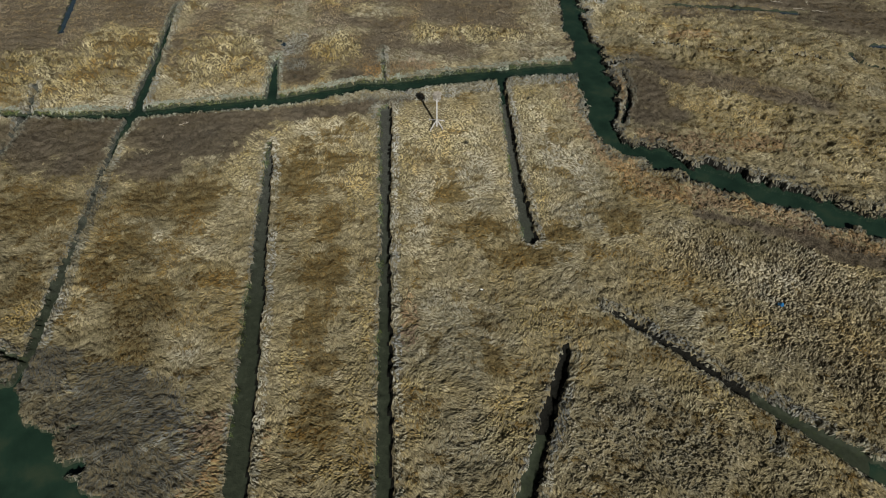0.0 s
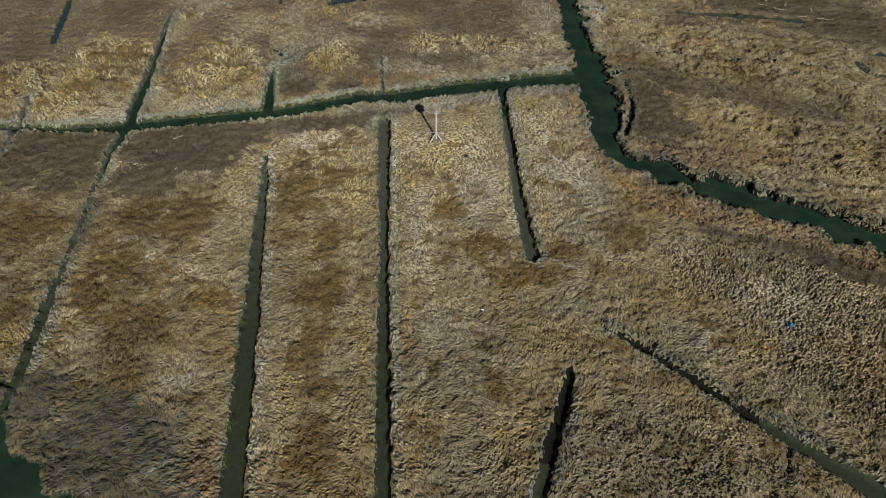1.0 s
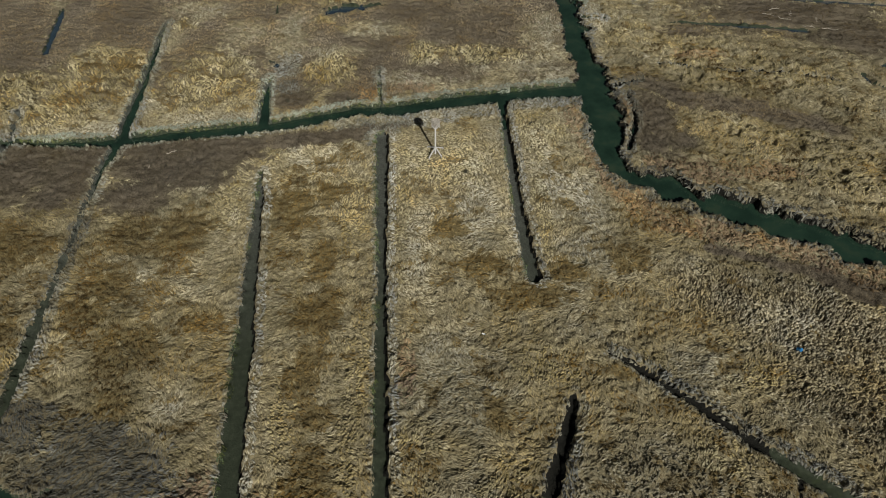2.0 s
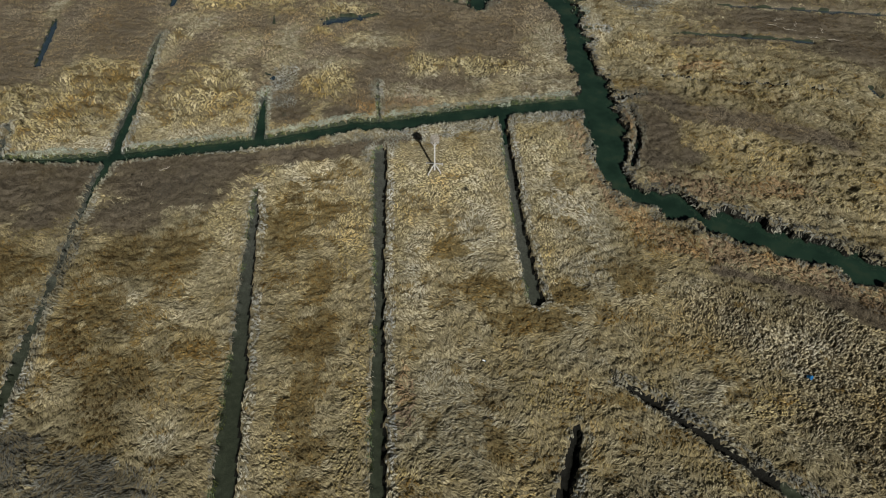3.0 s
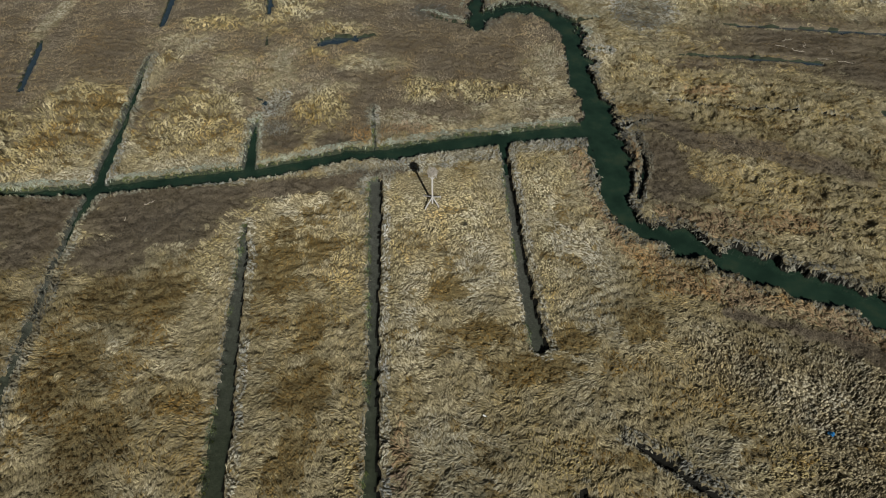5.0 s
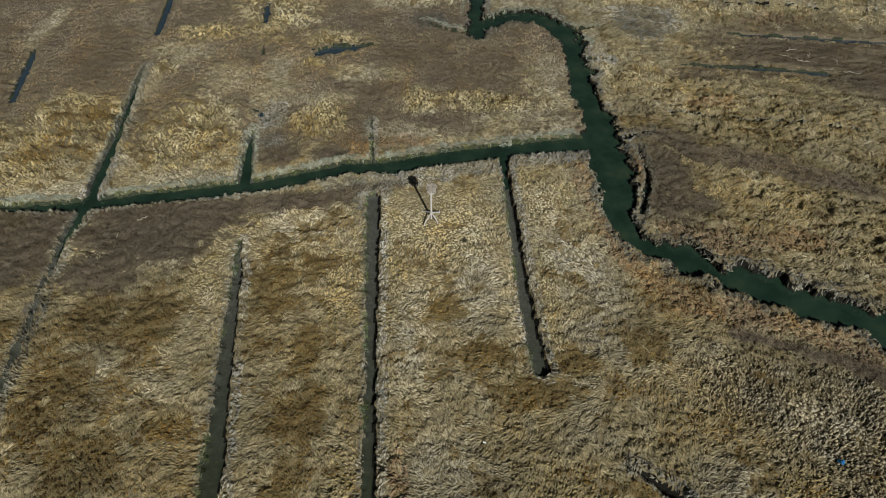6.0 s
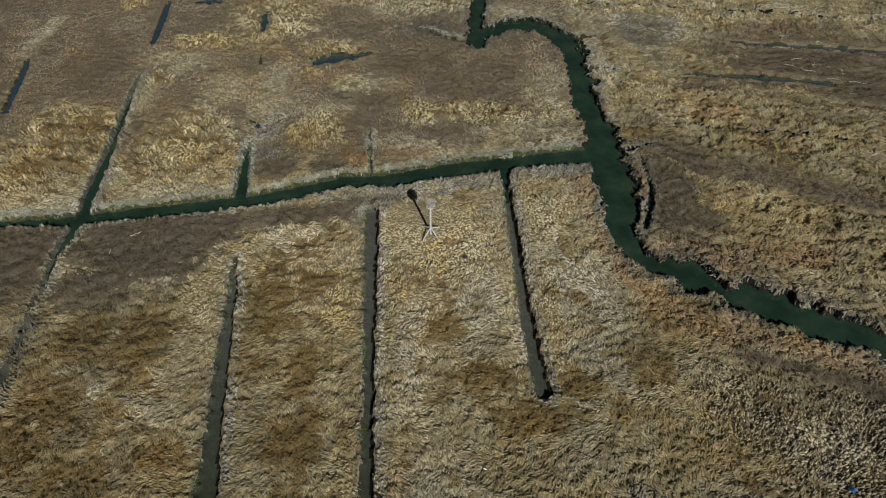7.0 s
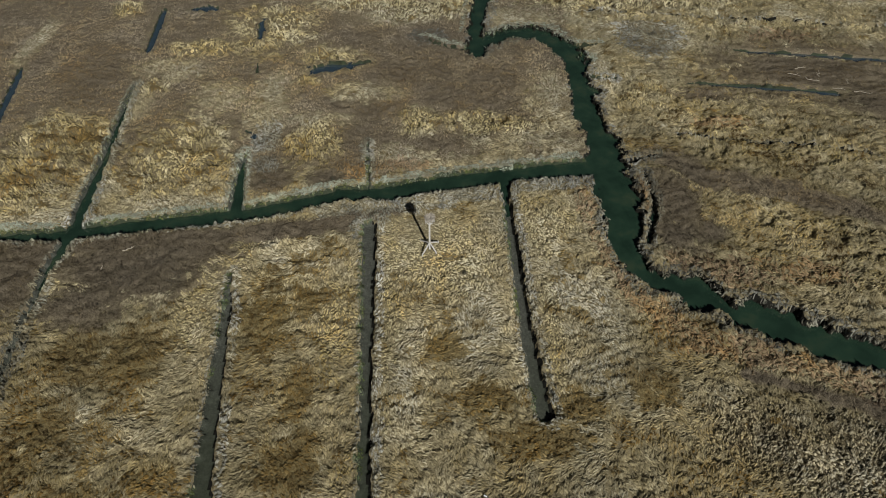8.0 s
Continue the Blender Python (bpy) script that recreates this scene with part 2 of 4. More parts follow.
CREEK_NOTCH = [(21.4, 31.4, 0.5, -0.6), (24.6, 31.0, 0.2, -0.35)]
CREEK_TIP = [(19.8, 39.5, 0.9, -1.0), (22.2, 39.8, 0.35, -0.7), (24.0, 40.1, 0.1, -0.3)]
WATERWAYS = [MAIN, WEST_DRAIN, FAR_WEST_DRAIN, DITCH_WEST, DITCH_MIDDLE, DITCH_EAST, SOUTH_GUT, PEAT_DITCH, PEAT_SPUR, NORTH_STUB, NORTH_SLIT, NORTH_CREEK, CREEK, POOL_INLET, BANK_CLEFT, BANK_CRACK, SHORE_RILL, EAST_RILL, FAR_RILL, CREEK_NOTCH, CREEK_TIP]
# Long still pools left in old ditches, and round pans
WEST_POOLS = [
    [(-40.7, 48.6, 0.3, -0.8), (-40.1, 43.5, 0.42, -0.8), (-39.3, 36.6, 0.3, -0.8)],
    [(-54.4, 31.5, 0.25, -0.8), (-53.2, 26.0, 0.42, -0.8), (-51.8, 19.6, 0.3, -0.8)],
    [(-25.4, 45.6, 0.18, -0.8), (-24.9, 42.5, 0.34, -0.8), (-24.5, 39.6, 0.2, -0.8)],
    [(-15.6, 32.3, 0.6, -0.8), (-13.6, 32.8, 1.15, -0.8), (-11.0, 33.4, 0.5, -0.8), (-8.6, 34.2, 0.2, -0.6)],
    [(-23.6, 33.4, 0.06, -0.7), (-23.2, 31.4, 0.06, -0.7)],
    [(-22.0, 18.5, 0.1, -0.7), (-21.5, 18.3, 0.12, -0.7)],
    [(-36.4, 49.2, 0.4, -0.8), (-34.4, 49.6, 0.9, -0.8), (-32.9, 49.3, 0.4, -0.8)],
]
EAST_POOLS = [
    [(43.1, 38.6, 0.3, -0.8), (55, 37.4, 0.6, -0.8), (75, 35.2, 0.7, -0.8)],
    [(34.2, 30.0, 0.2, -0.8), (44, 29.0, 0.4, -0.8), (53.0, 27.9, 0.45, -0.8)],
    [(60.0, 18.8, 0.5, -0.8), (63.5, 18.4, 1.1, -0.8), (70, 18, 1.2, -0.8)],
    [(55.9, 16.6, 0.3, -0.6), (56.2, 14.4, 0.35, -0.6), (58.5, 13.0, 0.3, -0.6)],
]
POOLS = WEST_POOLS + EAST_POOLS
# The open bay beyond the south-west shore: half widths reach the shore
BAY = [(-72, -32, 21.3, -1.4), (-49.2, -49.2, 21.3, -1.4), (-35.2, -60.2, 21.3, -1.4), (-10, -80, 21.3, -1.4)]


def vnoise(x, y, seed=0):
    """Smooth lattice noise in 0..1."""
    xi, yi = np.floor(x).astype(np.int64), np.floor(y).astype(np.int64)
    fx, fy = x - xi, y - yi
    fx, fy = fx * fx * (3 - 2 * fx), fy * fy * (3 - 2 * fy)

    def h(a, b):
        v = (a * 374761393 + b * 668265263 + seed * 974634777) & 0xFFFFFFFF
        v = ((v ^ (v >> 13)) * 1274126177) & 0xFFFFFFFF
        v = ((v ^ (v >> 16)) * 2246822519) & 0xFFFFFFFF
        return ((v ^ (v >> 15)) & 0xFFFFFF) / float(0xFFFFFF)
    return (h(xi, yi) * (1 - fx) + h(xi + 1, yi) * fx) * (1 - fy) + (h(xi, yi + 1) * (1 - fx) + h(xi + 1, yi + 1) * fx) * fy


def fbm(x, y, seed=0, octaves=3):
    v, a, tot = 0, 1.0, 0.0
    for o in range(octaves):
        v = v + a * vnoise(x * 2 ** o, y * 2 ** o, seed + 17 * o)
        tot, a = tot + a, a * 0.5
    return v / tot


def sstep(a, b, v):
    t = np.clip((v - a) / (b - a), 0, 1)
    return t * t * (3 - 2 * t)


def to_lines(px, py, lines):
    """Distance past the edge of the nearest line, its floor, its number and the northing and easting from its centre."""
    best = np.full(px.shape, 1e9)
    floor, which = np.zeros(px.shape), np.full(px.shape, -1)
    north, east = np.zeros(px.shape), np.zeros(px.shape)
    for k, line in enumerate(lines):
        for (x0, y0, w0, f0), (x1, y1, w1, f1) in zip(line, line[1:]):
            dx, dy = x1 - x0, y1 - y0
            t = np.clip(((px - x0) * dx + (py - y0) * dy) / (dx * dx + dy * dy), 0, 1)
            cy = y0 + t * dy
            d = np.hypot(px - x0 - t * dx, py - cy) - (w0 + t * (w1 - w0))
            near = d < best
            best = np.where(near, d, best)
            floor = np.where(near, f0 + t * (f1 - f0), floor)
            which = np.where(near, k, which)
            north = np.where(near, py - cy, north)
            east = np.where(near, px - x0 - t * dx, east)
    return best, floor, which, north, east


# ---------------------------------------------------------------- plan of the plant cover
# Stands: centre x, y, radii x, y. Bands: from x, y to x, y, half width
REED_STANDS = [(-28.6, -3.0, 7.0, 3.9), (-31.0, -7.7, 3.7, 3.0), (-38.5, -4.9, 3.6, 6.0), (-44, -4, 5, 5), (-23.4, -0.9, 4.9, 1.7), (52.8, 33.5, 15.7, 8.0), (60, 26, 9, 6), (35.3, 26.5, 3.7, 2.4),
               (28.3, 14.3, 3.9, 2.7), (26.2, 6.2, 3.0, 6.6), (28.6, 2.4, 2.0, 1.7), (24.9, 2.0, 2.2, 3.0), (-17.5, 9.8, 2.5, 2.2), (-11.5, 10.6, 3.2, 1.6)]
REED_BANDS = [(29.4, 11.2, 39.1, 8.5, 1.8), (39.1, 8.5, 46.9, 4.2, 2.0), (26.5, -14.4, 31.2, -15.8, 0.6), (31.2, -15.8, 36.6, -18.0, 0.9), (36.6, -18.0, 48, -24, 1.2),
              (-11.6, 3.5, -3.6, 4.7, 0.8), (-9.2, 3.1, -23.8, 0.2, 1.4), (-40, -0.8, -22, 1.2, 1.3)]
GREY_BANDS = [(-11, 4.6, -4, 5.6, 1.1), (-4, 5.6, 7, 8.2, 1.2), (9, 9.2, 17, 10.4, 1.2), (-6.4, 2.4, -5.4, 4.6, 1.4)]
NORTH_STRAW = [(-27.9, 14.0, 6.8, 7.0), (-42.3, 14.8, 6.6, 6.9), (-45.5, 7.6, 5.0, 4.4), (-13.6, 16.2, 3.1, 4.6), (-1.3, 20.6, 2.9, 3.0), (6.0, 20.5, 6.0, 2.4),
               (-23.4, 43.3, 6.1, 7.7), (-14.2, 34.8, 4.4, 3.4), (-16.2, 29.4, 1.8, 1.1), (-31.8, 37.5, 4.7, 2.2), (-46.1, 48.4, 2.1, 2.7), (-35.9, 27.6, 2.1, 1.9), (-9.3, 51.5, 11.3, 2.6), (3.5, 52, 4.5, 4), (-2, 48.5, 6, 2.6), (30, 53.5, 18, 3),
               (-52, 10, 7, 5)]
NORTH_TAN = [(10.9, 15.6, 7.5, 4.4), (15.2, 25.0, 3.4, 8.0), (13, 48, 9, 3.2), (-6, 47.5, 7, 3), (3.6, 12.9, 7.6, 2.2), (-25.8, 5.6, 7.5, 1.4), (-39.8, 3.4, 5.5, 1.4), (-4.0, 14.2, 3.8, 1.8), (-20.2, 24.0, 3.1, 7.5),
             (-34.8, 31.8, 5.2, 2.9), (-36.3, 23.5, 2.0, 4.5), (-55.4, 38.2, 1.4, 6.8), (-9.0, 26.9, 4.3, 2.6), (-26.5, 25.3, 3.5, 3.9), (22.5, 31, 2.5, 6), (-13.5, 20.8, 4.5, 1.8)]
EAST_GOLD = [(32.7, 22.8, 7.8, 3.2), (37.8, 17.2, 9.5, 4.5), (45.3, 15.7, 6.7, 3.5), (34.5, 4.6, 3.4, 2.2), (38.5, 1.5, 6.2, 3.8), (41.4, -2.2, 3.5, 4.9), (40.7, 47.6, 4.8, 6.5),
             (28.1, 49.3, 8.8, 2.7), (26.0, 27.7, 3.0, 4.1), (53.9, 46.5, 15.6, 2.0), (48, -3, 7, 5)]
RUST_FIELD = [(-14.2, -9.0, 2.9, 4.3), (-11.1, -7.0, 2.2, 2.3), (-9.3, -22.1, 1.7, 2.6), (-10.4, -16.1, 1.2, 2.6), (-10.8, -22.6, 2.4, 2.2), (-10.5, -28.2, 1.4, 2.6), (-8.8, -37.4, 1.7, 2.7),
              (-8.8, -32.1, 1.4, 1.3), (1.5, -11.8, 1.8, 1.7), (5.1, -16.6, 2.2, 1.9), (8.3, -20.1, 3.4, 1.8), (12.2, -17.3, 2.2, 1.6), (18.4, -16.0, 2.1, 1.6), (5.1, -32.0, 0.9, 1.8), (16.0, -28.0, 1.9, 0.7)]
RUST_WEST = [(-25.6, -26.0, 2.7, 2.7), (-24.8, -31.2, 1.8, 1.4), (-36.7, -24.2, 1.5, 2.8), (-30.7, -22.2, 2.0, 1.8), (-29.6, -19.5, 2.5, 2.5), (-29.5, -12.5, 2.6, 2.9), (-19.7, -23.0, 1.6, 1.5),
             (-40, -15, 4, 4), (-25, -13, 3, 3), (-39.5, 17.5, 3, 2.2)]
GOLD_STANDS = [(-20.9, -7.8, 2.0, 4.6), (-7.9, -8.3, 1.9, 6.9), (0.5, -1.6, 5.2, 4.0), (11.7, 2.7, 3.2, 3.7), (11.0, -10.6, 0.8, 6.5), (-3.4, -7.8, 0.9, 9.4), (-1.2, -35.0, 1.5, 3.4), (-6.0, -30.5, 1.3, 6.6),
               (9.3, -27.5, 2.9, 1.8), (25.7, -28.2, 2.9, 1.7), (21.3, -34.9, 2.2, 2.0), (5.6, -37.8, 1.7, 2.7), (17.6, -27.4, 2.0, 1.1), (-35.0, -27.9, 1.9, 2.6), (-11.3, -31.8, 0.9, 5.3), (-5.9, -40.9, 2.0, 1.6),
               (-17.9, -1.6, 1.3, 1.6)]
PALE_STANDS = [(-11.9, -1.5, 3.4, 3.0), (-15.3, 0.3, 1.9, 1.6), (0.8, -2.2, 5.2, 4.2), (-1.1, -11.0, 1.8, 4.7), (3.6, -8.5, 3.0, 5.0), (7.6, -13.2, 0.7, 4.4), (11.2, 1.1, 2.5, 3.2), (-30.2, -26.7, 2.7, 1.8), (-21.0, -30.0, 1.9, 2.3),
               (-26.9, -20.0, 2.5, 1.9), (-1.6, -18.9, 1.7, 3.8), (-8.0, -33.2, 0.8, 0.9), (1.0, -25.1, 3.0, 2.5), (14.5, -6.1, 2.6, 2.7), (29.8, -23.5, 3.1, 2.1), (-23.1, -20.6, 3.1, 4.4)]
ASH_STANDS = [(1.5, -29.0, 4.5, 5.1), (15.0, -8.9, 3.7, 5.9), (16.3, -37.6, 4.7, 3.7), (2.2, -38.6, 2.5, 3.5), (15.1, -13.8, 2.8, 2.8), (22.1, -27.3, 3.0, 2.5), (10.3, -37.6, 1.7, 3.6), (4.3, -13.3, 2.4, 3.3),
              (-2.7, -13.4, 1.4, 3.3), (-18.3, -37.9, 2.5, 2.8)]
RUSSET_STANDS = [(-7.3, 11.4, 2.5, 1.2), (-3.6, 12.3, 2.8, 1.0), (-21.1, 16.4, 1.3, 0.7), (28.2, -3.0, 4.4, 1.7), (36.1, -3.2, 3.3, 1.4), (35.7, 21.0, 2.8, 1.2), (-15.2, -38.8, 2.5, 2.2), (-17.4, -41.4, 2.8, 1.3),
                 (-2.1, -27.8, 0.6, 2.6), (23.3, 8.0, 0.7, 3.7), (51.2, 43.2, 5.1, 1.5), (17.0, 5.5, 1.1, 5)]
RUSSET_BANDS = [(18.8, -5.2, 23.4, -10.9, 1.3), (23.4, -10.9, 31.4, -13.3, 1.4), (31.4, -13.3, 37.2, -16.0, 1.4), (37.2, -16.0, 48, -21.2, 1.4), (17.2, -0.5, 18.8, -5.2, 1.0), (24.1, -1.5, 28.8, -4.0, 1.1)]
GREY_STANDS = [(-24.9, -37.0, 5.2, 4.1), (-20.7, -41.5, 4.2, 2.2), (-31.0, -34.8, 2.4, 2.1), (-31.2, -32.3, 2.2, 1.4), (31.6, 42.0, 4.2, 5.0), (-34, -35, 3, 3), (-0.5, 41.5, 2.6, 2.2), (-19.4, 17.3, 1.6, 2.9), (-18.6, 12.2, 1.5, 1.3)]
TUSSOCK_STANDS = [(34.2, -25.0, 6.6, 6.5), (26.7, -20.1, 4.3, 3.0), (33.9, -31.6, 3.3, 3.5), (32.7, -20.7, 2.6, 3.0)]
DARK_TUFTS = [(-12.6, -1.7, 0.9, 0.7), (-11.2, -1.5, 0.8, 0.7), (-9.8, 0.4, 0.9, 0.7), (-11.8, -3.3, 1.0, 0.5), (-14.3, -5.1, 0.9, 0.8), (-14.8, -3.4, 0.8, 0.7), (-9.2, -6.4, 1.1, 0.9), (-12.7, 1.1, 0.7, 0.5),
              (-0.8, -6.5, 0.6, 0.6), (0.9, -6.9, 0.7, 0.5), (4.5, -9.5, 0.6, 0.5), (33, 20, 1.2, 1.0), (30, 22.5, 1.0, 0.8), (37, 18.5, 1.2, 0.7), (42, 12.5, 1.3, 0.9), (39, 15, 1.2, 0.7), (44, 14, 1.0, 0.7), (40, -0.5, 1.2, 1.6)]
DULL_STANDS = [(-16, -11.5, 1.9, 5.0), (-25, -10.5, 3.0, 2.6), (-29.5, -11.5, 3.2, 3.0), (-33.5, -14, 2, 4), (32, -16.5, 6, 1.6), (21, -13.5, 3, 1.8), (44, 5, 7, 2.2), (50, 20, 5, 5), (30, 1.2, 4.6, 2.4)]
DARK_REEDS = [(-42, -5, 7, 7), (-30.5, -4.5, 5, 4), (26.4, 4.5, 4.0, 7), (29.5, 1.0, 4.5, 2.0), (3.5, 28.5, 5, 5), (-23.8, 13.5, 1.6, 6), (-8.5, 23.5, 4.5, 2.6), (9, 29.5, 5, 4.5), (-1, 31, 8, 3), (-45, 30, 4, 6), (-27, -3, 6, 3), (28, 10, 2.5, 5), (54, 32, 14, 7), (60, 26, 9, 6), (-16, 9.8, 6, 1.4)]
MOTTLED = [(-29, -24, 9, 12), (-43, -16, 8, 12), (-40, 13, 12, 6), (-28, 14, 6, 6)]


def stand(x, y, stands, soft=0.35):
    v = np.zeros(x.shape)
    wob = (fbm(x * 0.35, y * 0.35, 31) - 0.5) * 0.7 + (fbm(x * 1.2, y * 1.2, 32) - 0.5) * 0.5
    for cx, cy, rx, ry in stands:
        r = np.hypot((x - cx) / rx, (y - cy) / ry) + wob
        v = np.maximum(v, 1 - sstep(1 - soft, 1 + soft, r))
    return v


def spots(x, y, stands):
    v = np.zeros(x.shape)
    for cx, cy, rx, ry in stands:
        v = np.maximum(v, 1 - sstep(0.7, 1.2, np.hypot((x - cx) / rx, (y - cy) / ry) + 0.6 * (vnoise(x * 2, y * 2, 34) - 0.5)))
    return v


def band(x, y, bands):
    v = np.zeros(x.shape)
    wob = (fbm(x * 0.5, y * 0.5, 33) - 0.5) * 1.4
    for x0, y0, x1, y1, w in bands:
        dx, dy = x1 - x0, y1 - y0
        t = np.clip(((x - x0) * dx + (y - y0) * dy) / (dx * dx + dy * dy), 0, 1)
        v = np.maximum(v, 1 - sstep(0.6, 1.4, np.hypot(x - x0 - t * dx, y - y0 - t * dy) / w + wob))
    return v


# ---------------------------------------------------------------- the ground, one sheet to the horizon
STEP = 0.21
GX0, GX1, GY0, GY1 = -71.0, 75.0, -64.0, 59.0
gx = np.arange(GX0, GX1 + 1e-6, STEP)
gy = np.arange(GY0, GY1 + 1e-6, STEP)
out = 0.4 * 1.3 ** np.arange(0, 32)
xs = np.concatenate([GX0 - np.cumsum(out)[::-1], gx, GX1 + np.cumsum(out)])
ys = np.concatenate([GY0 - np.cumsum(out)[::-1], gy, GY1 + np.cumsum(out)])
PX, PY = np.meshgrid(xs, ys)
dist, floor_z, line_no, north_of, east_of = to_lines(PX, PY, WATERWAYS + POOLS)
bay_d, bay_f, _, _, _ = to_lines(PX, PY, [BAY])
creek = np.isin(line_no, (11, 12))
rag = (fbm(PX * 0.9, PY * 0.9, 3) - 0.5) * np.where(creek, 0.9, 0.45) + (fbm(PX * 2.3, PY * 2.3, 5, 2) - 0.5) * np.where(creek, 1.2, 0.5)
rag = rag + np.where(creek, (fbm(PX * 0.5, PY * 0.5, 4, 2) - 0.5) * np.where(PX > 21, 2.6, 1.4), 0)     # lobed, slumping banks
rag = np.where(np.isin(line_no, (1, 9, 10)) & (PY > 4), 0.4 * rag, rag)
rag = np.where(line_no >= len(WATERWAYS), 0.35 * rag, rag)
pool = line_no >= len(WATERWAYS)
dist = dist - np.where(pool, 0.06, np.where(creek, 0.22, np.where(line_no == 0, 0.25, np.where(np.isin(line_no, (1, 2)), 0.05, 0.02)))) + rag * np.clip(0.3 + np.minimum(1.0, -floor_z), 0, 1)
bay_d = bay_d + (fbm(PX * 0.45, PY * 0.45, 8) - 0.5) * 3.4 + (fbm(PX * 1.3, PY * 1.3, 9) - 0.5) * 1.6
is_bay = bay_d < dist
dist = np.where(is_bay, bay_d, dist)
floor_z = np.where(is_bay, bay_f, floor_z)
line_no = np.where(is_bay, 99, line_no)


def billow(x, y):
    """The quilted top of the grass mat: rounded heaps, 0..1, parted by narrow creases."""
    wx = x + (fbm(x * 0.5, y * 0.5, 14, 2) - 0.5) * 2.4
    wy = y + (fbm(x * 0.5, y * 0.5, 15, 2) - 0.5) * 2.4
    a = np.abs(vnoise(wx * 0.9, wy * 1.2, 12) * 2 - 1)
    b = np.abs(vnoise(wx * 1.9 + 9, wy * 2.5, 13) * 2 - 1)
    return np.clip(0.45 * np.sqrt(a) + 0.55 * np.sqrt(b), 0, 1)




def locks(x, y):
    """Combed locks of the mat, 0..1, about a metre long and half as broad, swirling."""
    wx = x + (fbm(x * 0.45, y * 0.45, 18, 2) - 0.5) * 3.2
    wy = y + (fbm(x * 0.45, y * 0.45, 19, 2) - 0.5) * 3.2
    return np.abs(vnoise(wx * 1.1, wy * 1.9, 20) * 2 - 1) ** 0.6


def furrows(x, y):
    """Long low swells in the eastern marsh, laid by old tide lines, 0..1."""
    v = y + (0.42 - 0.32 * sstep(8, 25, y)) * (x - 30) + (fbm(x * 0.12, y * 0.12, 27, 2) - 0.5) * 5
    return np.abs(vnoise(x * 0.11, v * 0.62, 28) * 2 - 1) ** 0.7 * sstep(22, 27, x)


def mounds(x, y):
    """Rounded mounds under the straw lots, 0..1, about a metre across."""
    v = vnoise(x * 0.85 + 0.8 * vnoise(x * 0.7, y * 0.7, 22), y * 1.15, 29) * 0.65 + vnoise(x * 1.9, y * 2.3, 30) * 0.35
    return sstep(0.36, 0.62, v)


straw_lots = np.maximum(stand(PX, PY, NORTH_STRAW, 0.5), np.maximum(0.6 * stand(PX, PY, EAST_GOLD, 0.5), 0.55 * stand(PX, PY, PALE_STANDS[:2], 0.5)))
lump = (fbm(PX * 0.25, PY * 0.25, 11) - 0.5) * 0.25 + (billow(PX, PY) - 0.6) * 0.34 + (locks(PX, PY) - 0.6) * (0.18 + 0.12 * sstep(-30, -8, PY)) + furrows(PX, PY) * 0.32 * (PY > -12) + (mounds(PX, PY) - 0.5) * 0.62 * straw_lots
# trampled and flat round the platform
lump = lump * (1 - 0.75 * np.exp(-((PX + 0.6) ** 2 + (PY - 1.2) ** 2) / 14.0))
sunny = (line_no == 0) & (north_of > 0)
steep = np.where(is_bay, 0.5, np.where(sunny, 0.36, np.where(np.isin(line_no, (3, 4, 5, 6)) & (east_of > 0), 0.13, 0.24)))
PZ = lump + (floor_z - lump + (fbm(PX * 1.3, PY * 1.3, 21) - 0.5) * 0.05) * sstep(0.12, -1.0, dist / steep)


# the grid is drawn onto the edge of the banks, so that they run smooth
slope_y, slope_x = np.gradient(dist, ys, xs)
steepness = np.hypot(slope_x, slope_y) + 1e-6
shift = np.where((np.abs(dist - 0.03) < 0.6 * STEP) & (steepness > 0.4) & (np.abs(PX) < 60) & (np.abs(PY) < 52), (0.03 - dist) / steepness, 0)
EX, EY = PX + shift * slope_x / steepness, PY + shift * slope_y / steepness
ED = np.where(shift != 0, 0.03, dist)
EZ = np.where(shift != 0, lump * (1 - sstep(0.12, -1.0, 0.03 / steep)) + floor_z * sstep(0.12, -1.0, 0.03 / steep), PZ)


def sheet(name, X, Y, Z, mats, which=None):
    r, c = X.shape
    idx = np.arange(r * c).reshape(r, c)
    quads = np.stack([idx[:-1, :-1], idx[:-1, 1:], idx[1:, 1:], idx[1:, :-1]], -1).reshape(-1, 4)
    me = bpy.data.meshes.new(name)
    me.vertices.add(r * c)
    me.vertices.foreach_set("co", np.stack([X, Y, Z], -1).astype(np.float32).ravel())
    me.loops.add(quads.size)
    me.loops.foreach_set("vertex_index", quads.astype(np.int32).ravel())
    me.polygons.add(len(quads))
    me.polygons.foreach_set("loop_start", np.arange(0, quads.size, 4, dtype=np.int32))
    for m in mats:
        me.materials.append(m)
    if which is not None:
        me.polygons.foreach_set("material_index", which.astype(np.int32).ravel())
    me.polygons.foreach_set("use_smooth", np.ones(len(quads), dtype=bool))
    me.update()
    me.validate()
    return new(name, me)


# the mesh takes every column and row in the middle, every second one further out
cols = np.nonzero(((xs > -47) & (xs < 46)) | (xs < GX0) | (xs > GX1) | (np.arange(len(xs)) % 2 == 0))[0]
rows = np.nonzero(((ys > -46) & (ys < 36)) | (ys < GY0) | (ys > GY1) | (np.arange(len(ys)) % 2 == 0))[0]
MX, MY, MZ, MD, ML = (v[np.ix_(rows, cols)] for v in (EX, EY, EZ, ED, line_no))
ME = east_of[np.ix_(rows, cols)]
corner = np.stack([MD[:-1, :-1], MD[1:, 1:], MD[1:, :-1], MD[:-1, 1:]])
wet = corner.max(0) < 0.035
cell_line = ML[:-1, :-1]
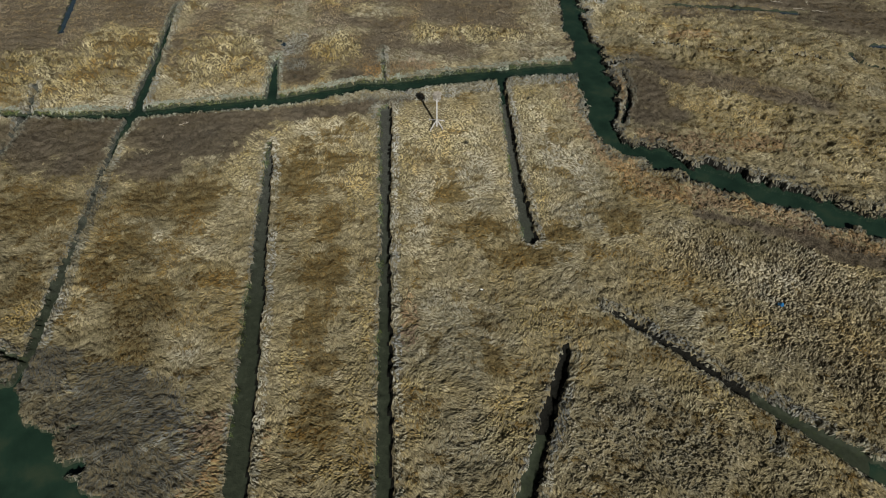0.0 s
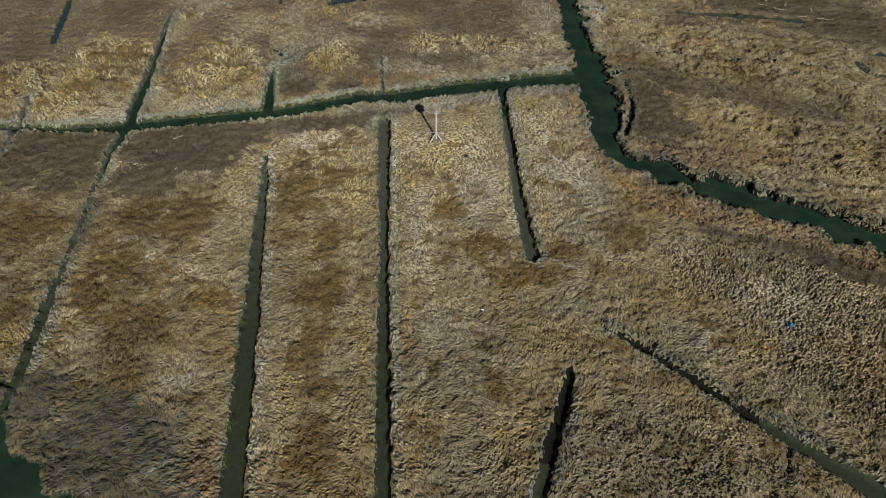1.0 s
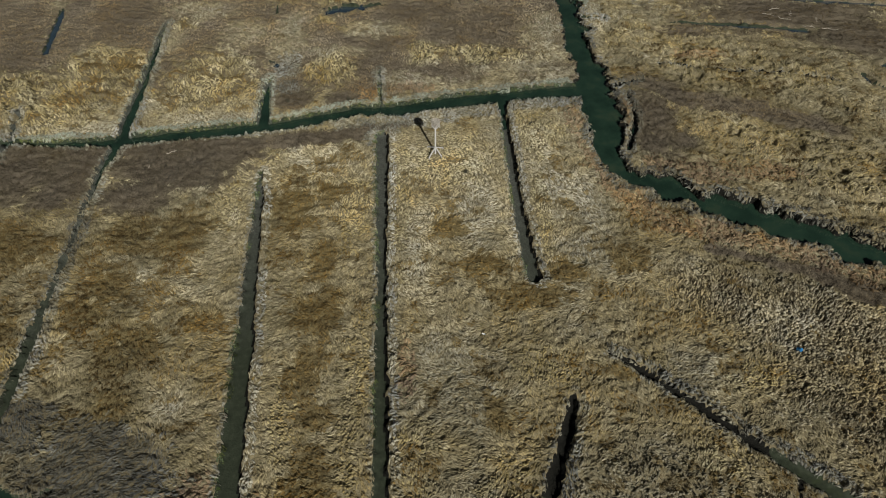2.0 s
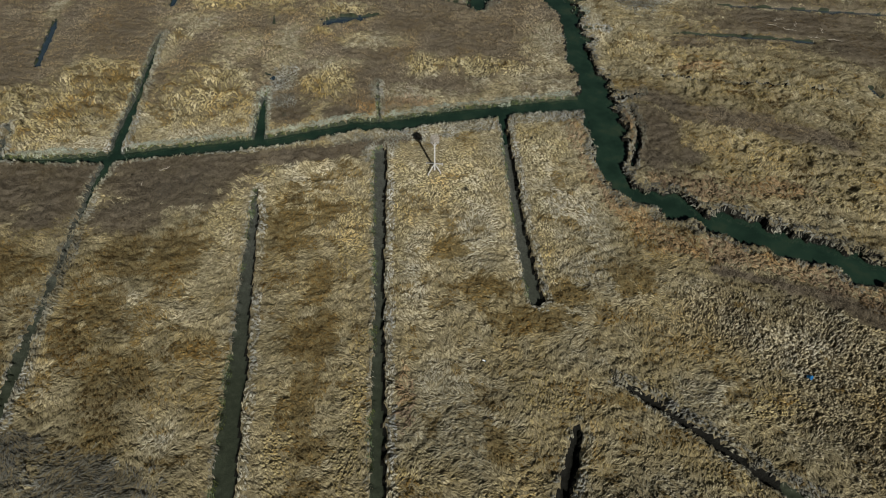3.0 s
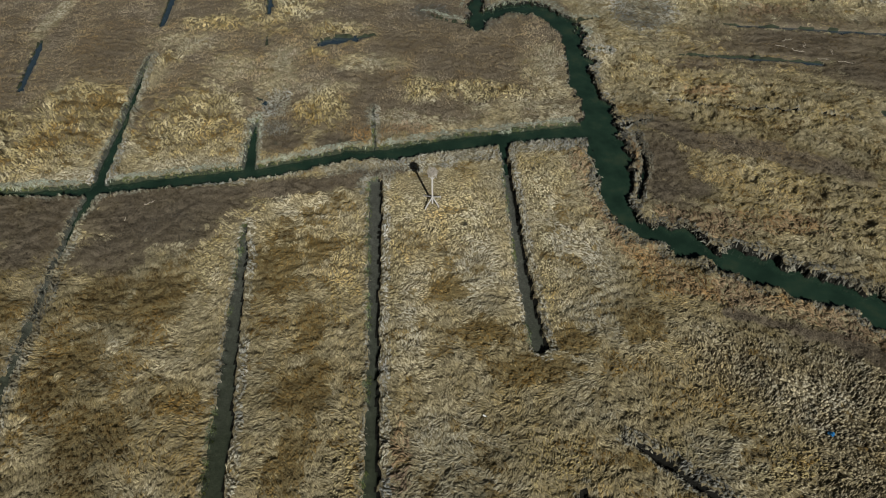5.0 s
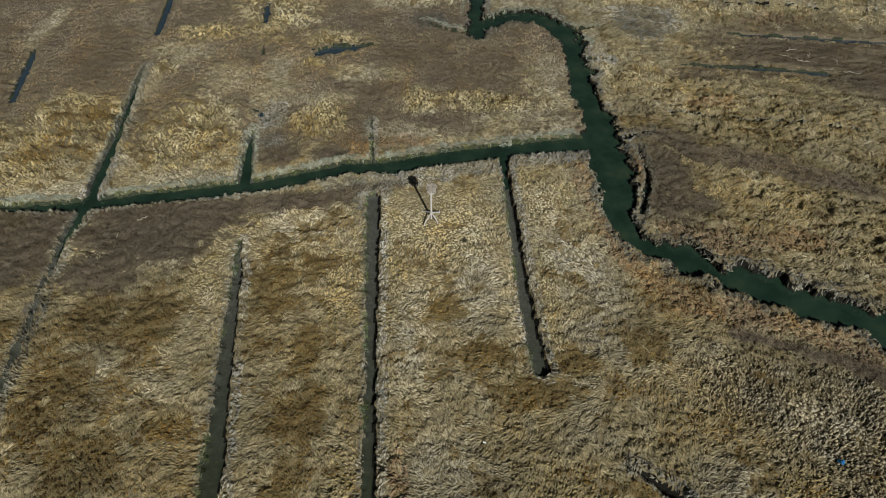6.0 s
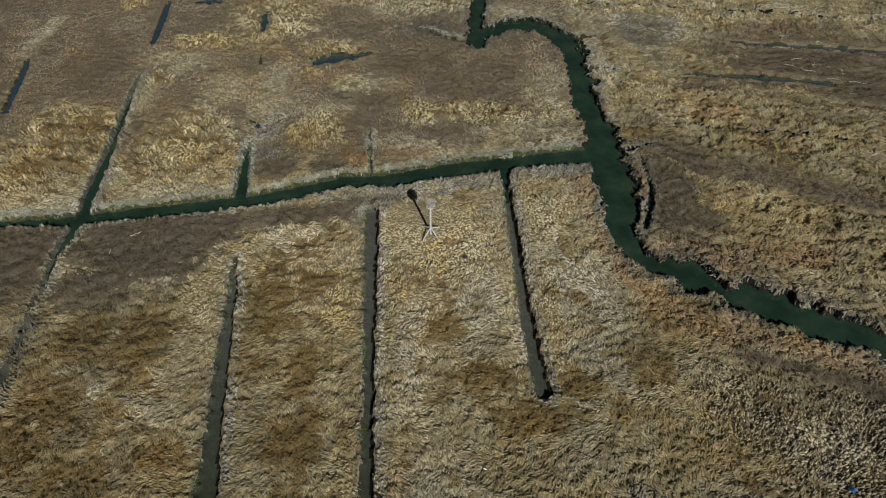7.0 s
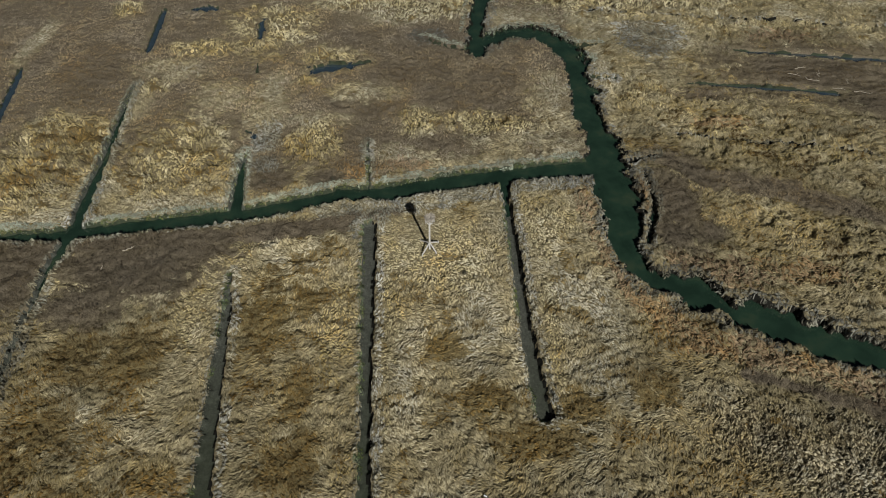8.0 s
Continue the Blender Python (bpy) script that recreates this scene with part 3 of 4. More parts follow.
wet = wet | (corner.min(0) < -0.12) & np.isin(cell_line, (0, 11, 12, 20, 99))
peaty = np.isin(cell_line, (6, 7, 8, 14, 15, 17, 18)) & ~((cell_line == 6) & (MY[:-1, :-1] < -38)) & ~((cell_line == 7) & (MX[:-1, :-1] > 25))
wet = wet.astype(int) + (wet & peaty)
silted = np.isin(cell_line, (1, 2, 3, 4, 5, 9, 10))
wet = np.where((wet == 1) & silted, 3, wet)
# peat black stands in for shade on the eastern ditch walls and creek banks
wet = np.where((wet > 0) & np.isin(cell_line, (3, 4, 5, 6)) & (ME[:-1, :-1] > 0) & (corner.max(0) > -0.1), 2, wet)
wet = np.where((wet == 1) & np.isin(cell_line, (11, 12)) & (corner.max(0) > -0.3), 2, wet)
ground = tagged(sheet("ground", MX, MY, MZ, [M_EARTH, M_MUD, M_PEAT_SHADE, M_SILT], wet), "flat tidal marsh ground of brown thatch cut by muddy ditches", "marsh ground", kind="structure")

wx = np.concatenate([-np.geomspace(4000, 80, 12), np.linspace(-76, 78, 40), np.geomspace(82, 4000, 12)])
wy = np.concatenate([-np.geomspace(4000, 80, 12), np.linspace(-48, 62, 30), np.geomspace(66, 4000, 12)])
WX, WY = np.meshgrid(wx, wy)
water = tagged(sheet("water", WX, WY, np.full(WX.shape, WATER), [M_WATER]), "still murky dark green tidal water in creek and ditches", "water", kind="structure")

for line in POOLS:
    mid = [Vector((x, y, -0.24)) for x, y, _, _ in line]
    side = (mid[-1] - mid[0]).normalized().cross(Vector((0, 0, 1)))
    pts = [mid[0] + (mid[0] - mid[1]).normalized() * 1.2] + mid + [mid[-1] + (mid[-1] - mid[-2]).normalized() * 1.2]
    half = [line[0][2]] + [p[2] for p in line] + [line[-1][2]]
    PXY = [[p + side * (h + 0.7) * k for p, h in zip(pts, half)] for k in (-1, 1)]
    tagged(sheet("pool_water", *(np.array([[getco[i] for getco in row] for row in PXY]) for i in range(3)), [M_POOL]), "still pool water, its blue sky reflection partly painted into the colour", "water", kind="structure")

# the fine part of the sheet, for planting on it
n_out = len(out)
F_D, F_Z = dist[n_out:-n_out, n_out:-n_out], PZ[n_out:-n_out, n_out:-n_out]
F_K, F_N = line_no[n_out:-n_out, n_out:-n_out], north_of[n_out:-n_out, n_out:-n_out]
F_E = east_of[n_out:-n_out, n_out:-n_out]


def lookup(field, x, y):
    i = np.clip(((x - GX0) / STEP).round().astype(int), 0, field.shape[1] - 1)
    j = np.clip(((y - GY0) / STEP).round().astype(int), 0, field.shape[0] - 1)
    return field[j, i]


def blend(field, x, y):
    u, v = np.clip((x - GX0) / STEP, 0, field.shape[1] - 1.001), np.clip((y - GY0) / STEP, 0, field.shape[0] - 1.001)
    i, j = u.astype(int), v.astype(int)
    u, v = u - i, v - j
    return (field[j, i] * (1 - u) + field[j, i + 1] * u) * (1 - v) + (field[j + 1, i] * (1 - u) + field[j + 1, i + 1] * u) * v


# ---------------------------------------------------------------- plant cover
def reed_cover(x, y):
    """Brown reeds: everywhere north of the cross ditch and west of the creek, but for the straw in it, and in stands elsewhere."""
    north = sstep(9, 13, y) * sstep(22, 19, x)
    straw = np.maximum(stand(x, y, NORTH_STRAW, 0.6), np.maximum(0.72 * stand(x, y, NORTH_TAN, 0.6), stand(x, y, EAST_GOLD, 0.4)))
    return np.clip(np.maximum(np.maximum(north, stand(x, y, REED_STANDS, 0.75)), band(x, y, REED_BANDS)) * (1 - straw), 0, 1)


def rust_cover(x, y):
    return np.maximum(stand(x, y, RUST_FIELD, 0.5), stand(x, y, RUST_WEST, 0.5))


for name, value in (("rust", 0.8 * rust_cover(MX, MY)), ("reed", reed_cover(MX, MY)), ("peat", np.maximum(np.maximum(0.7 * stand(MX, MY, TUSSOCK_STANDS, 0.7), 0.5 * stand(MX, MY, NORTH_STRAW, 0.5)), 0.45 * stand(MX, MY, GREY_STANDS, 0.4)))):
    ground.data.attributes.new(name, "FLOAT", "POINT").data.foreach_set("value", value.astype(np.float32).ravel())

rng = np.random.default_rng(7)
SPACE = 0.215
tx, ty = np.meshgrid(np.arange(GX0, GX1, SPACE), np.arange(GY0 + 1, GY1, SPACE))
tx = (tx + rng.uniform(-0.16, 0.16, tx.shape)).ravel()
ty = (ty + rng.uniform(-0.16, 0.16, ty.shape)).ravel()
keep = (np.abs(tx - 1) < np.where(ty > -45, 35 + (ty + 45) * 0.47, 30)) & ((ty > -45) | (rng.random(tx.shape) < 0.5))
tx, ty = tx[keep], ty[keep]
td, tk, tn, te = blend(F_D, tx, ty), lookup(F_K, tx, ty), lookup(F_N, tx, ty), lookup(F_E, tx, ty)
keep = (td > -0.15) | ((tk == 0) & (tn > 0) & (td > -0.3)) | (np.isin(tk, (7, 12)) & (td > -0.35)) | (np.isin(tk, (1, 2)) & (td > -0.25)) | ((tk == 99) & (td > -0.5))
tx, ty, td, tk, tn, te = tx[keep], ty[keep], td[keep], tk[keep], tn[keep], te[keep]


def chance():
    return rng.random(tx.shape)


reed = reed_cover(tx, ty)
tus = stand(tx, ty, TUSSOCK_STANDS, 0.7)
mottle = fbm(tx * 0.6, ty * 0.75, 61)
rust = np.maximum(rust_cover(tx, ty), 0.95 * sstep(0.0, 0.06, mottle - 0.64 + 0.13 * stand(tx, ty, MOTTLED, 0.3))) * (1 - reed) * (1 - 0.8 * tus)
pale = np.maximum(stand(tx, ty, PALE_STANDS, 0.6), 0.5 * stand(tx, ty, NORTH_TAN, 0.5))
ash = np.maximum(stand(tx, ty, ASH_STANDS, 0.6), 0.6 * stand(tx, ty, NORTH_TAN, 0.5))
gold = np.maximum(np.maximum(stand(tx, ty, GOLD_STANDS, 0.6), stand(tx, ty, NORTH_STRAW, 0.6)), 0.55 * stand(tx, ty, EAST_GOLD, 0.5))
humps = np.maximum(stand(tx, ty, NORTH_STRAW, 0.5), 0.6 * stand(tx, ty, EAST_GOLD, 0.4))
shore = stand(tx, ty, GREY_STANDS, 0.4)
grey = np.maximum(shore, 1.4 * band(tx, ty, GREY_BANDS))
rsst = np.maximum(stand(tx, ty, RUSSET_STANDS, 0.6), band(tx, ty, RUSSET_BANDS))
speck = np.clip((fbm(tx * 1.3, ty * 1.3, 81, 2) - 0.27) / 0.46, 0, 1) * 0.75 + 0.25 * chance()
heap = billow(tx, ty)
kind = np.zeros(tx.shape, int)                          # 0 straw
kind[chance() < np.maximum(tus * 0.95, 0.6 * stand(tx, ty, [(17.1, -38.8, 6.5, 4.0)], 0.7))] = 1                         # 1 tussock
kind[speck < gold * 0.9] = 7                            # 7 golden straw
kind[speck < rust * 0.85] = 3                           # 3 rusty
tufts = spots(tx, ty, DARK_TUFTS)
kind[chance() < 1.3 * tufts] = 3
kind[speck * 0.75 + 0.12 < reed * 1.05] = 2               # 2 brown reed
kind[chance() < 0.75 * rsst] = 6                         # 6 russet
kind[chance() < grey * 1.4] = 4                         # 4 grey cordgrass
on_creek = np.isin(tk, (11, 12, 13))
field_ditch = np.isin(tk, (1, 3, 4, 5, 6, 7))
edge_w = np.where(on_creek, np.where((ty > 14) & (te < 0), 0.15, 1.0), np.where(field_ditch, np.where(te > 0, 0.85, 0.30), 0.7)) * sstep(0.2, 0.55, fbm(tx * 0.35, ty * 0.35, 41) + 0.15 * on_creek + 0.38 * field_ditch)
kind[(tk == 99) & (td < 0.9)] = 4
edge_w = np.where(np.isin(tk, (17, 18)), 0.15, edge_w)
kind[(td < edge_w) & (tk < 20) & (chance() < 0.85)] = 4
kind[(td < 1.0) & (tk == 0) & (tn > 0) & (chance() < 0.92)] = 5   # 5 green sedge on the sunny bank
kind[(td < 0.25) & (tk == 0) & (chance() < 0.10)] = 5
kind[(tk == 12) & (tn > 0.2) & (ty < 5) & (td < 0.95) & (chance() < 0.8)] = 4
hook = np.isin(tk, (11, 12, 13, 20)) & (ty > 33) & (tn > 0.25) & (td < 1.1)
kind[hook & (chance() < 0.95)] = 5
stub = np.isin(tk, (1, 9, 10)) & (ty > 5)
mossy = stub & (td < np.where(tk == 10, 0.12, np.where(tk == 1, 0.25, 0.45)))
kind[mossy] = np.where(chance() < 0.75, 5, 4)[mossy]
green_edge = np.isin(tk, (3, 4, 5)) & (te < 0) & (td < 0.12) & (fbm(tx * 0.4, ty * 0.4, 45) > 0.45)
kind[green_edge] = 5
rim = (tk >= len(WATERWAYS)) & (tk < 90) & (td < 0.8)
kind[rim] = np.where(chance() < 0.6, 0, 2)[rim]

# name, material, blades and sheaves to a place, height and lean of the blades, their width, length, half width and height of the sheaves, label
KINDS = [("marsh_grass", M_STRAW, 1.7, 0.80, 0.24, 0.72, 0.040, 0.56, 0.080, 0.112, "matted straw-coloured marsh grass lying in swirls"),
         ("tussock_grass", M_TUSSOCK, 1.8, 0.85, 0.25, 0.62, 0.038, 0.34, 0.078, 0.24, "straw-coloured tussocks of marsh grass with dark gaps"),
         ("brown_reed", M_REED, 5.0, 0.0, 0.46, 0.30, 0.034, 0.5, 0.12, 0.3, "dense grey-brown stand of upright dead reeds"),
         ("rusty_grass", M_OLIVE, 3.0, 0.45, 0.24, 0.70, 0.040, 0.40, 0.09, 0.13, "low rusty olive-brown marsh grass patches"),
         ("bank_cordgrass", M_BANK, 3.5, 0.70, 0.28, 0.55, 0.036, 0.46, 0.075, 0.20, "bleached grey cordgrass fringing the ditch banks"),
         ("green_sedge", M_SEDGE, 14.0, 0.0, 0.08, 0.50, 0.056, 0.5, 0.1, 0.1, "short pale green sedge on the ditch bank"),
         ("russet_grass", M_RUSSET, 2.5, 0.80, 0.24, 0.72, 0.040, 0.66, 0.080, 0.18, "russet tan grass in strips along the creek"),
         ("golden_grass", M_GOLD, 1.0, 0.80, 0.30, 0.70, 0.040, 0.36, 0.082, 0.17, "golden straw-coloured marsh grass in rounded humps")]

# which way each lock of grass lies, swirling over the marsh, and how high it stands
lie = 3.4 + 3.2 * (fbm(tx * 0.12, ty * 0.12, 51, 2) - 0.5) * 2 + 1.7 * (fbm(tx * 0.6, ty * 0.6, 52, 2) - 0.5) * 2 + rng.normal(0, 0.3, tx.shape)
# on the banks it hangs over towards the water
fall_x = blend(F_D, tx + 0.3, ty) - blend(F_D, tx - 0.3, ty)
fall_y = blend(F_D, tx, ty + 0.3) - blend(F_D, tx, ty - 0.3)
downhill = np.arctan2(-fall_y, -fall_x) + rng.normal(0, 0.45, tx.shape)
lie = np.where((kind == 4) & (td < 1.2) & (on_creek | (tk == 99)), downhill, lie)
lie = np.where((kind == 6) & on_creek, downhill + 0.9, lie)
trodden = np.maximum(np.exp(-((tx + 0.8) ** 2 + (ty - 2.0) ** 2) / 11.0), np.exp(-(tx ** 2 + (ty + 0.4) ** 2) / 3.5))
stature = np.clip(0.6 + 0.7 * heap, 0.5, 1.4) * rng.uniform(0.88, 1.12, tx.shape) * (1 + 0.3 * humps * (kind == 7))
stature = stature * np.where((kind == 4) & (shore > 0.4), 0.75, 1.0) * np.where((kind == 2) & (td < 0.7), 0.55, 1.0) * np.where(rim, 0.3, 1.0)
stature = stature * np.where((kind == 4) & ~on_creek & (td < 0.5), np.where(te > 0, 1.35, 0.8), 1.0) * (1 - 0.93 * trodden)

# how light each lock is, and how golden (0) or ashen (1)
north = sstep(8, 24, ty)
# paler middle fields, darker south: partly haze and lens falloff put into tone
tone = 0.41 + (0.13 + 0.11 * north) * (chance() - 0.5) + 0.24 * (vnoise(tx * 2.1, ty * 2.1, 78) - 0.5) + 0.15 * sstep(-24, -6, ty) * sstep(12, 8, ty) - 0.08 * sstep(-28, -40, ty) + 0.50 * (fbm(tx * 0.9, ty * 0.9, 71) - 0.5) + 0.36 * (fbm(tx * 0.22, ty * 0.22, 73, 2) - 0.5)
# eastern swells lightened and furrows darkened: relief shading put into the tone
tone = tone + 0.32 * pale + 0.06 * gold - 0.10 * rust - 0.04 * ash + (1.0 * (fbm(tx * 0.45, ty * 0.6, 77) - 0.5) - 0.22 * (ty < 0)) * stand(tx, ty, MOTTLED, 0.5) - 0.16 * sstep(20, 23, tx) * sstep(-16, -10, ty) * sstep(28, 14, ty) + 0.5 * (furrows(tx, ty) - 0.47 * (tx > 24)) * (ty > -12) * (kind != 2) + 0.06 * north
tone = tone - 0.22 * reed - 0.4 * tufts - 0.24 * stand(tx, ty, DULL_STANDS, 0.7) + (0.16 * north + 0.04 * sstep(34, 42, ty)) * (kind == 7)
tone = np.where(kind == 2, 0.37 + 0.04 * north + (0.14 + 0.16 * north) * (chance() - 0.5) + 0.55 * (fbm(tx * 0.3, ty * 0.3, 74) - 0.5) - 0.14 * (ty < 6) + 0.26 * north * (tx < 20) - 0.30 * stand(tx, ty, DARK_REEDS, 0.7) + 0.22 * stand(tx, ty, NORTH_TAN, 0.8), tone)
tone = np.where(kind == 4, tone + 0.22 * (np.isin(tk, (3, 4)) & (te > 0) & (td < 1)) - 0.36 * shore * (ty < -20) - 0.12 * shore * (ty > 20) - 0.20 * on_creek, tone)
algae = (kind == 5) & (td < -0.05 + 0.9 * (fbm(tx * 0.5, ty * 0.5, 46) - 0.34) * (tk == 0))
tone = np.where(kind == 5, np.where(algae, 0.08, 0.62) - 0.45 * green_edge + 0.2 * (chance() - 0.5), tone)
# golden locks darken between the mounds: hollow shade put into their tone
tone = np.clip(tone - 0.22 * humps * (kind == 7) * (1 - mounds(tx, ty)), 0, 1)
hue = np.clip(0.46 + 1.0 * (fbm(tx * 0.25, ty * 0.25, 75, 2) - 0.5) + 0.75 * (fbm(tx * 0.9, ty * 0.9, 76) - 0.5) + 0.45 * ash - 0.10 * gold * (1 - ash) + 0.10 * pale + 0.2 * sstep(34, 42, ty) + np.where(kind == 2, 0.05 - 0.14 * north, 0.0) + 0.6 * (kind == 5) - 0.9 * algae + 0.15 * (kind == 1) + 0.12 * (kind == 4) + 0.18 * (chance() - 0.5), 0, 1)


def tuft(x, y, k):
    """The height of the mat's top at a place, 0..1: small rounded locks parted by creases."""
    f = 1.05 if k == 1 else 1.75
    wx = x + (vnoise(x * 1.1, y * 1.1, 91) - 0.5) * 0.9
    wy = y + (vnoise(x * 1.1, y * 1.1, 92) - 0.5) * 0.9
    a = np.abs(vnoise(wx * 1.7 * f, wy * 2.3 * f, 93) * 2 - 1)
    b = np.abs(vnoise(wx * 3.4 * f + 5, wy * 4.4 * f, 94) * 2 - 1)
    return np.clip(0.5 * a ** 0.6 + 0.58 * b ** 0.55, 0, 1.2)


def overhang(k, own):
    """How far beyond the bank's edge a lock of this kind may reach."""
    return np.where(on_creek[own] & (k in (4, 6)), np.where(tn[own] > 0.2, -0.5, -0.26), np.where(tk[own] == 99, -0.25, np.where((k == 4) & (td[own] < 0.6), np.where(np.isin(tk[own], (3, 4, 5, 6)) & (te[own] > 0), 0.04, np.where(tk[own] == 7, -0.2, -0.12)), 0.02)))


def sheaves(k):
    """Combed sheaves: each a rounded, curling lock that rises from its root and tapers down to its tip."""
    _, _, _, share, _, _, _, length, half, high, _ = KINDS[k]
    far = sstep(-10, 50, ty)
    own = np.nonzero((kind == k) & (chance() < share * (1 - 0.36 * far)))[0]
    own = np.concatenate([own, own[(ty[own] < -14 - 12 * rng.random(len(own))) & (rng.random(len(own)) < 0.6)]])
    n = len(own)
    grow = 0.80 + 0.28 * sstep(-34, 45, ty[own])
    L = length * rng.uniform(0.65, 1.25, n) * grow
    W = half * rng.uniform(0.65, 1.3, n) * grow
    if k in (4, 6):                       # long fine strands on the shore
        L, W = L * (1 + 0.5 * shore[own]), W * (1 - 0.4 * shore[own])
    H = high * stature[own] * rng.uniform(0.6, 1.3, n) * (1 - 0.35 * shore[own])
    curl = rng.normal(0, 0.55, n)
    way = lie[own] + rng.normal(0, 0.15, n)
    cx, cy = tx[own] - 0.3 * L * np.cos(way) + rng.normal(0, 0.05, n), ty[own] - 0.3 * L * np.sin(way) + rng.normal(0, 0.05, n)
    station = np.array([0.0, 0.28, 0.68, 1.0])
    rise = np.array([0.25, 1.0, 0.72, 0.05])
    swell = np.array([0.5, 1.0, 0.75, 0.12])
    q = np.array([-1.0, 0.0, 1.0])
    co = np.empty((n, 4, 3, 3), np.float32)
    grain = np.empty((n, 4, 3, 3), np.float32)
    seed = rng.uniform(0, 400, n)
    ok = np.ones(n, bool)
    for i in range(4):
        a = way + curl * (station[i] - 0.3)
        if i:
            cx = cx + L * (station[i] - station[i - 1]) * np.cos(a)
            cy = cy + L * (station[i] - station[i - 1]) * np.sin(a)
        ok &= blend(F_D, cx, cy) > overhang(k, own)
        for j in range(3):
            w = W * swell[i] * q[j] * rng.uniform(0.8, 1.2, n)
            x, y = cx - np.sin(a) * w, cy + np.cos(a) * w
            base = blend(F_Z, x, y)
            base = np.where(blend(F_D, x, y) < 0.1, np.maximum(base, -0.25), base)
            co[:, i, j] = np.stack([x, y, base + H * rise[i] * (1 - (0.75 if k == 1 else 0.62) * q[j] ** 2) * rng.uniform(0.85, 1.15, n) - (0.05 if k == 1 else 0.025) * (q[j] ** 2 > 0.5)], -1)
            grain[:, i, j] = np.stack([W * q[j] * 17, L * station[i] * 2.2, seed], -1)
    co, grain, own = co[ok], grain[ok], own[ok]
    idx = np.arange(12).reshape(4, 3)
    quad = np.stack([idx[:-1, :-1], idx[1:, :-1], idx[1:, 1:], idx[:-1, 1:]], -1).reshape(-1, 4)[:, ::-1]
    faces = (np.arange(len(own)) * 12)[:, None, None] + quad[None]
    return co.reshape(-1, 3), faces.reshape(-1, 4), grain.reshape(-1, 3), np.repeat(own, 12), np.repeat(tone[own] + 0.10 * (rng.random(len(own)) - 0.5), 12)


def blades(k):
    """Loose single blades over the mat: each rises to the top of it, then lies along it."""
    _, _, count, _, high, lean, wide, _, _, _, _ = KINDS[k]
    far = sstep(-25, 55, ty)
    sel = np.nonzero(kind == k)[0]
    per = np.maximum(1, 0.5 + (count * (1 - 0.5 * far[sel]) * rng.uniform(0.7, 1.3, sel.shape))).astype(int)
    own = np.repeat(sel, per)
    n = len(own)
    way = lie[own] + rng.normal(0, 0.25, n)
    tall = stature[own]
    a, r = rng.uniform(0, 2 * np.pi, n), 0.19 * np.sqrt(rng.random(n))
    bx, by = tx[own] + r * np.cos(a), ty[own] + r * np.sin(a)
    slope = (tk[own] == 0) | np.isin(tk[own], (1, 2, 3, 4, 5, 7, 9, 10, 12, 99)) & (k in (4, 5))
    inside = blend(F_D, bx, by)
    ok = (inside > 0.03) | (np.bool_(k in (4, 5)) & slope & (blend(F_Z, bx, by) > WATER + 0.05) & (inside > -0.4))
    bx, by, way, tall, own, a, r = (v[ok] for v in (bx, by, way, tall, own, a, r))
    n = len(bx)
    bz = blend(F_Z, bx, by) + (0.5 * high * tall * tuft(bx, by, k) if k != 5 else -0.03)
    ln = rng.uniform(0.25, 0.43, n) * (0.6 + 0.4 * tall)
    px = ln * lean * np.cos(way) + 0.3 * r * np.cos(a)
    py = ln * lean * np.sin(way) + 0.3 * r * np.sin(a)
    wdir = way + np.pi / 2 + rng.normal(0, 0.35, n)
    w = wide * rng.uniform(0.6, 1.2, n) * (1 + 0.7 * far[own]) / 2
    mx, my = bx + 0.35 * px, by + 0.35 * py
    ex, ey = bx + px, by + py
    loose = rng.uniform(0.88, 1.14, n)
    mz = blend(F_Z, mx, my) + high * tall * tuft(mx, my, k) * loose
    ez = blend(F_Z, ex, ey) + high * tall * tuft(ex, ey, k) * loose * rng.uniform(0.75, 1.05, n)
    ez = np.maximum(ez, mz - 0.18)
    dry = (blend(F_D, ex, ey) > overhang(k, own)) | ((k == 5) & slope[ok])
    bx, by, bz, mx, my, mz, ex, ey, ez, wdir, w, own = (v[dry] for v in (bx, by, bz, mx, my, mz, ex, ey, ez, wdir, w, own))
    n = len(bx)
    cw, sw = np.cos(wdir) * w, np.sin(wdir) * w
    co = np.empty((n, 4, 3), np.float32)
    co[:, 0] = np.stack([bx, by, bz], -1)
    co[:, 1] = np.stack([mx - cw, my - sw, mz], -1)
    co[:, 2] = np.stack([mx + cw, my + sw, mz], -1)
    co[:, 3] = np.stack([ex, ey, ez], -1)
    tri = (np.arange(n) * 4)[:, None, None] + np.array([[0, 2, 1], [1, 2, 3]])[None]
    grain = np.repeat(rng.uniform(0, 400, (n, 3)), 4, 0)
    return co.reshape(-1, 3), tri.reshape(-1, 3), grain, np.repeat(own, 4), np.repeat(tone[own] + 0.22 * (rng.random(n) - 0.5), 4)


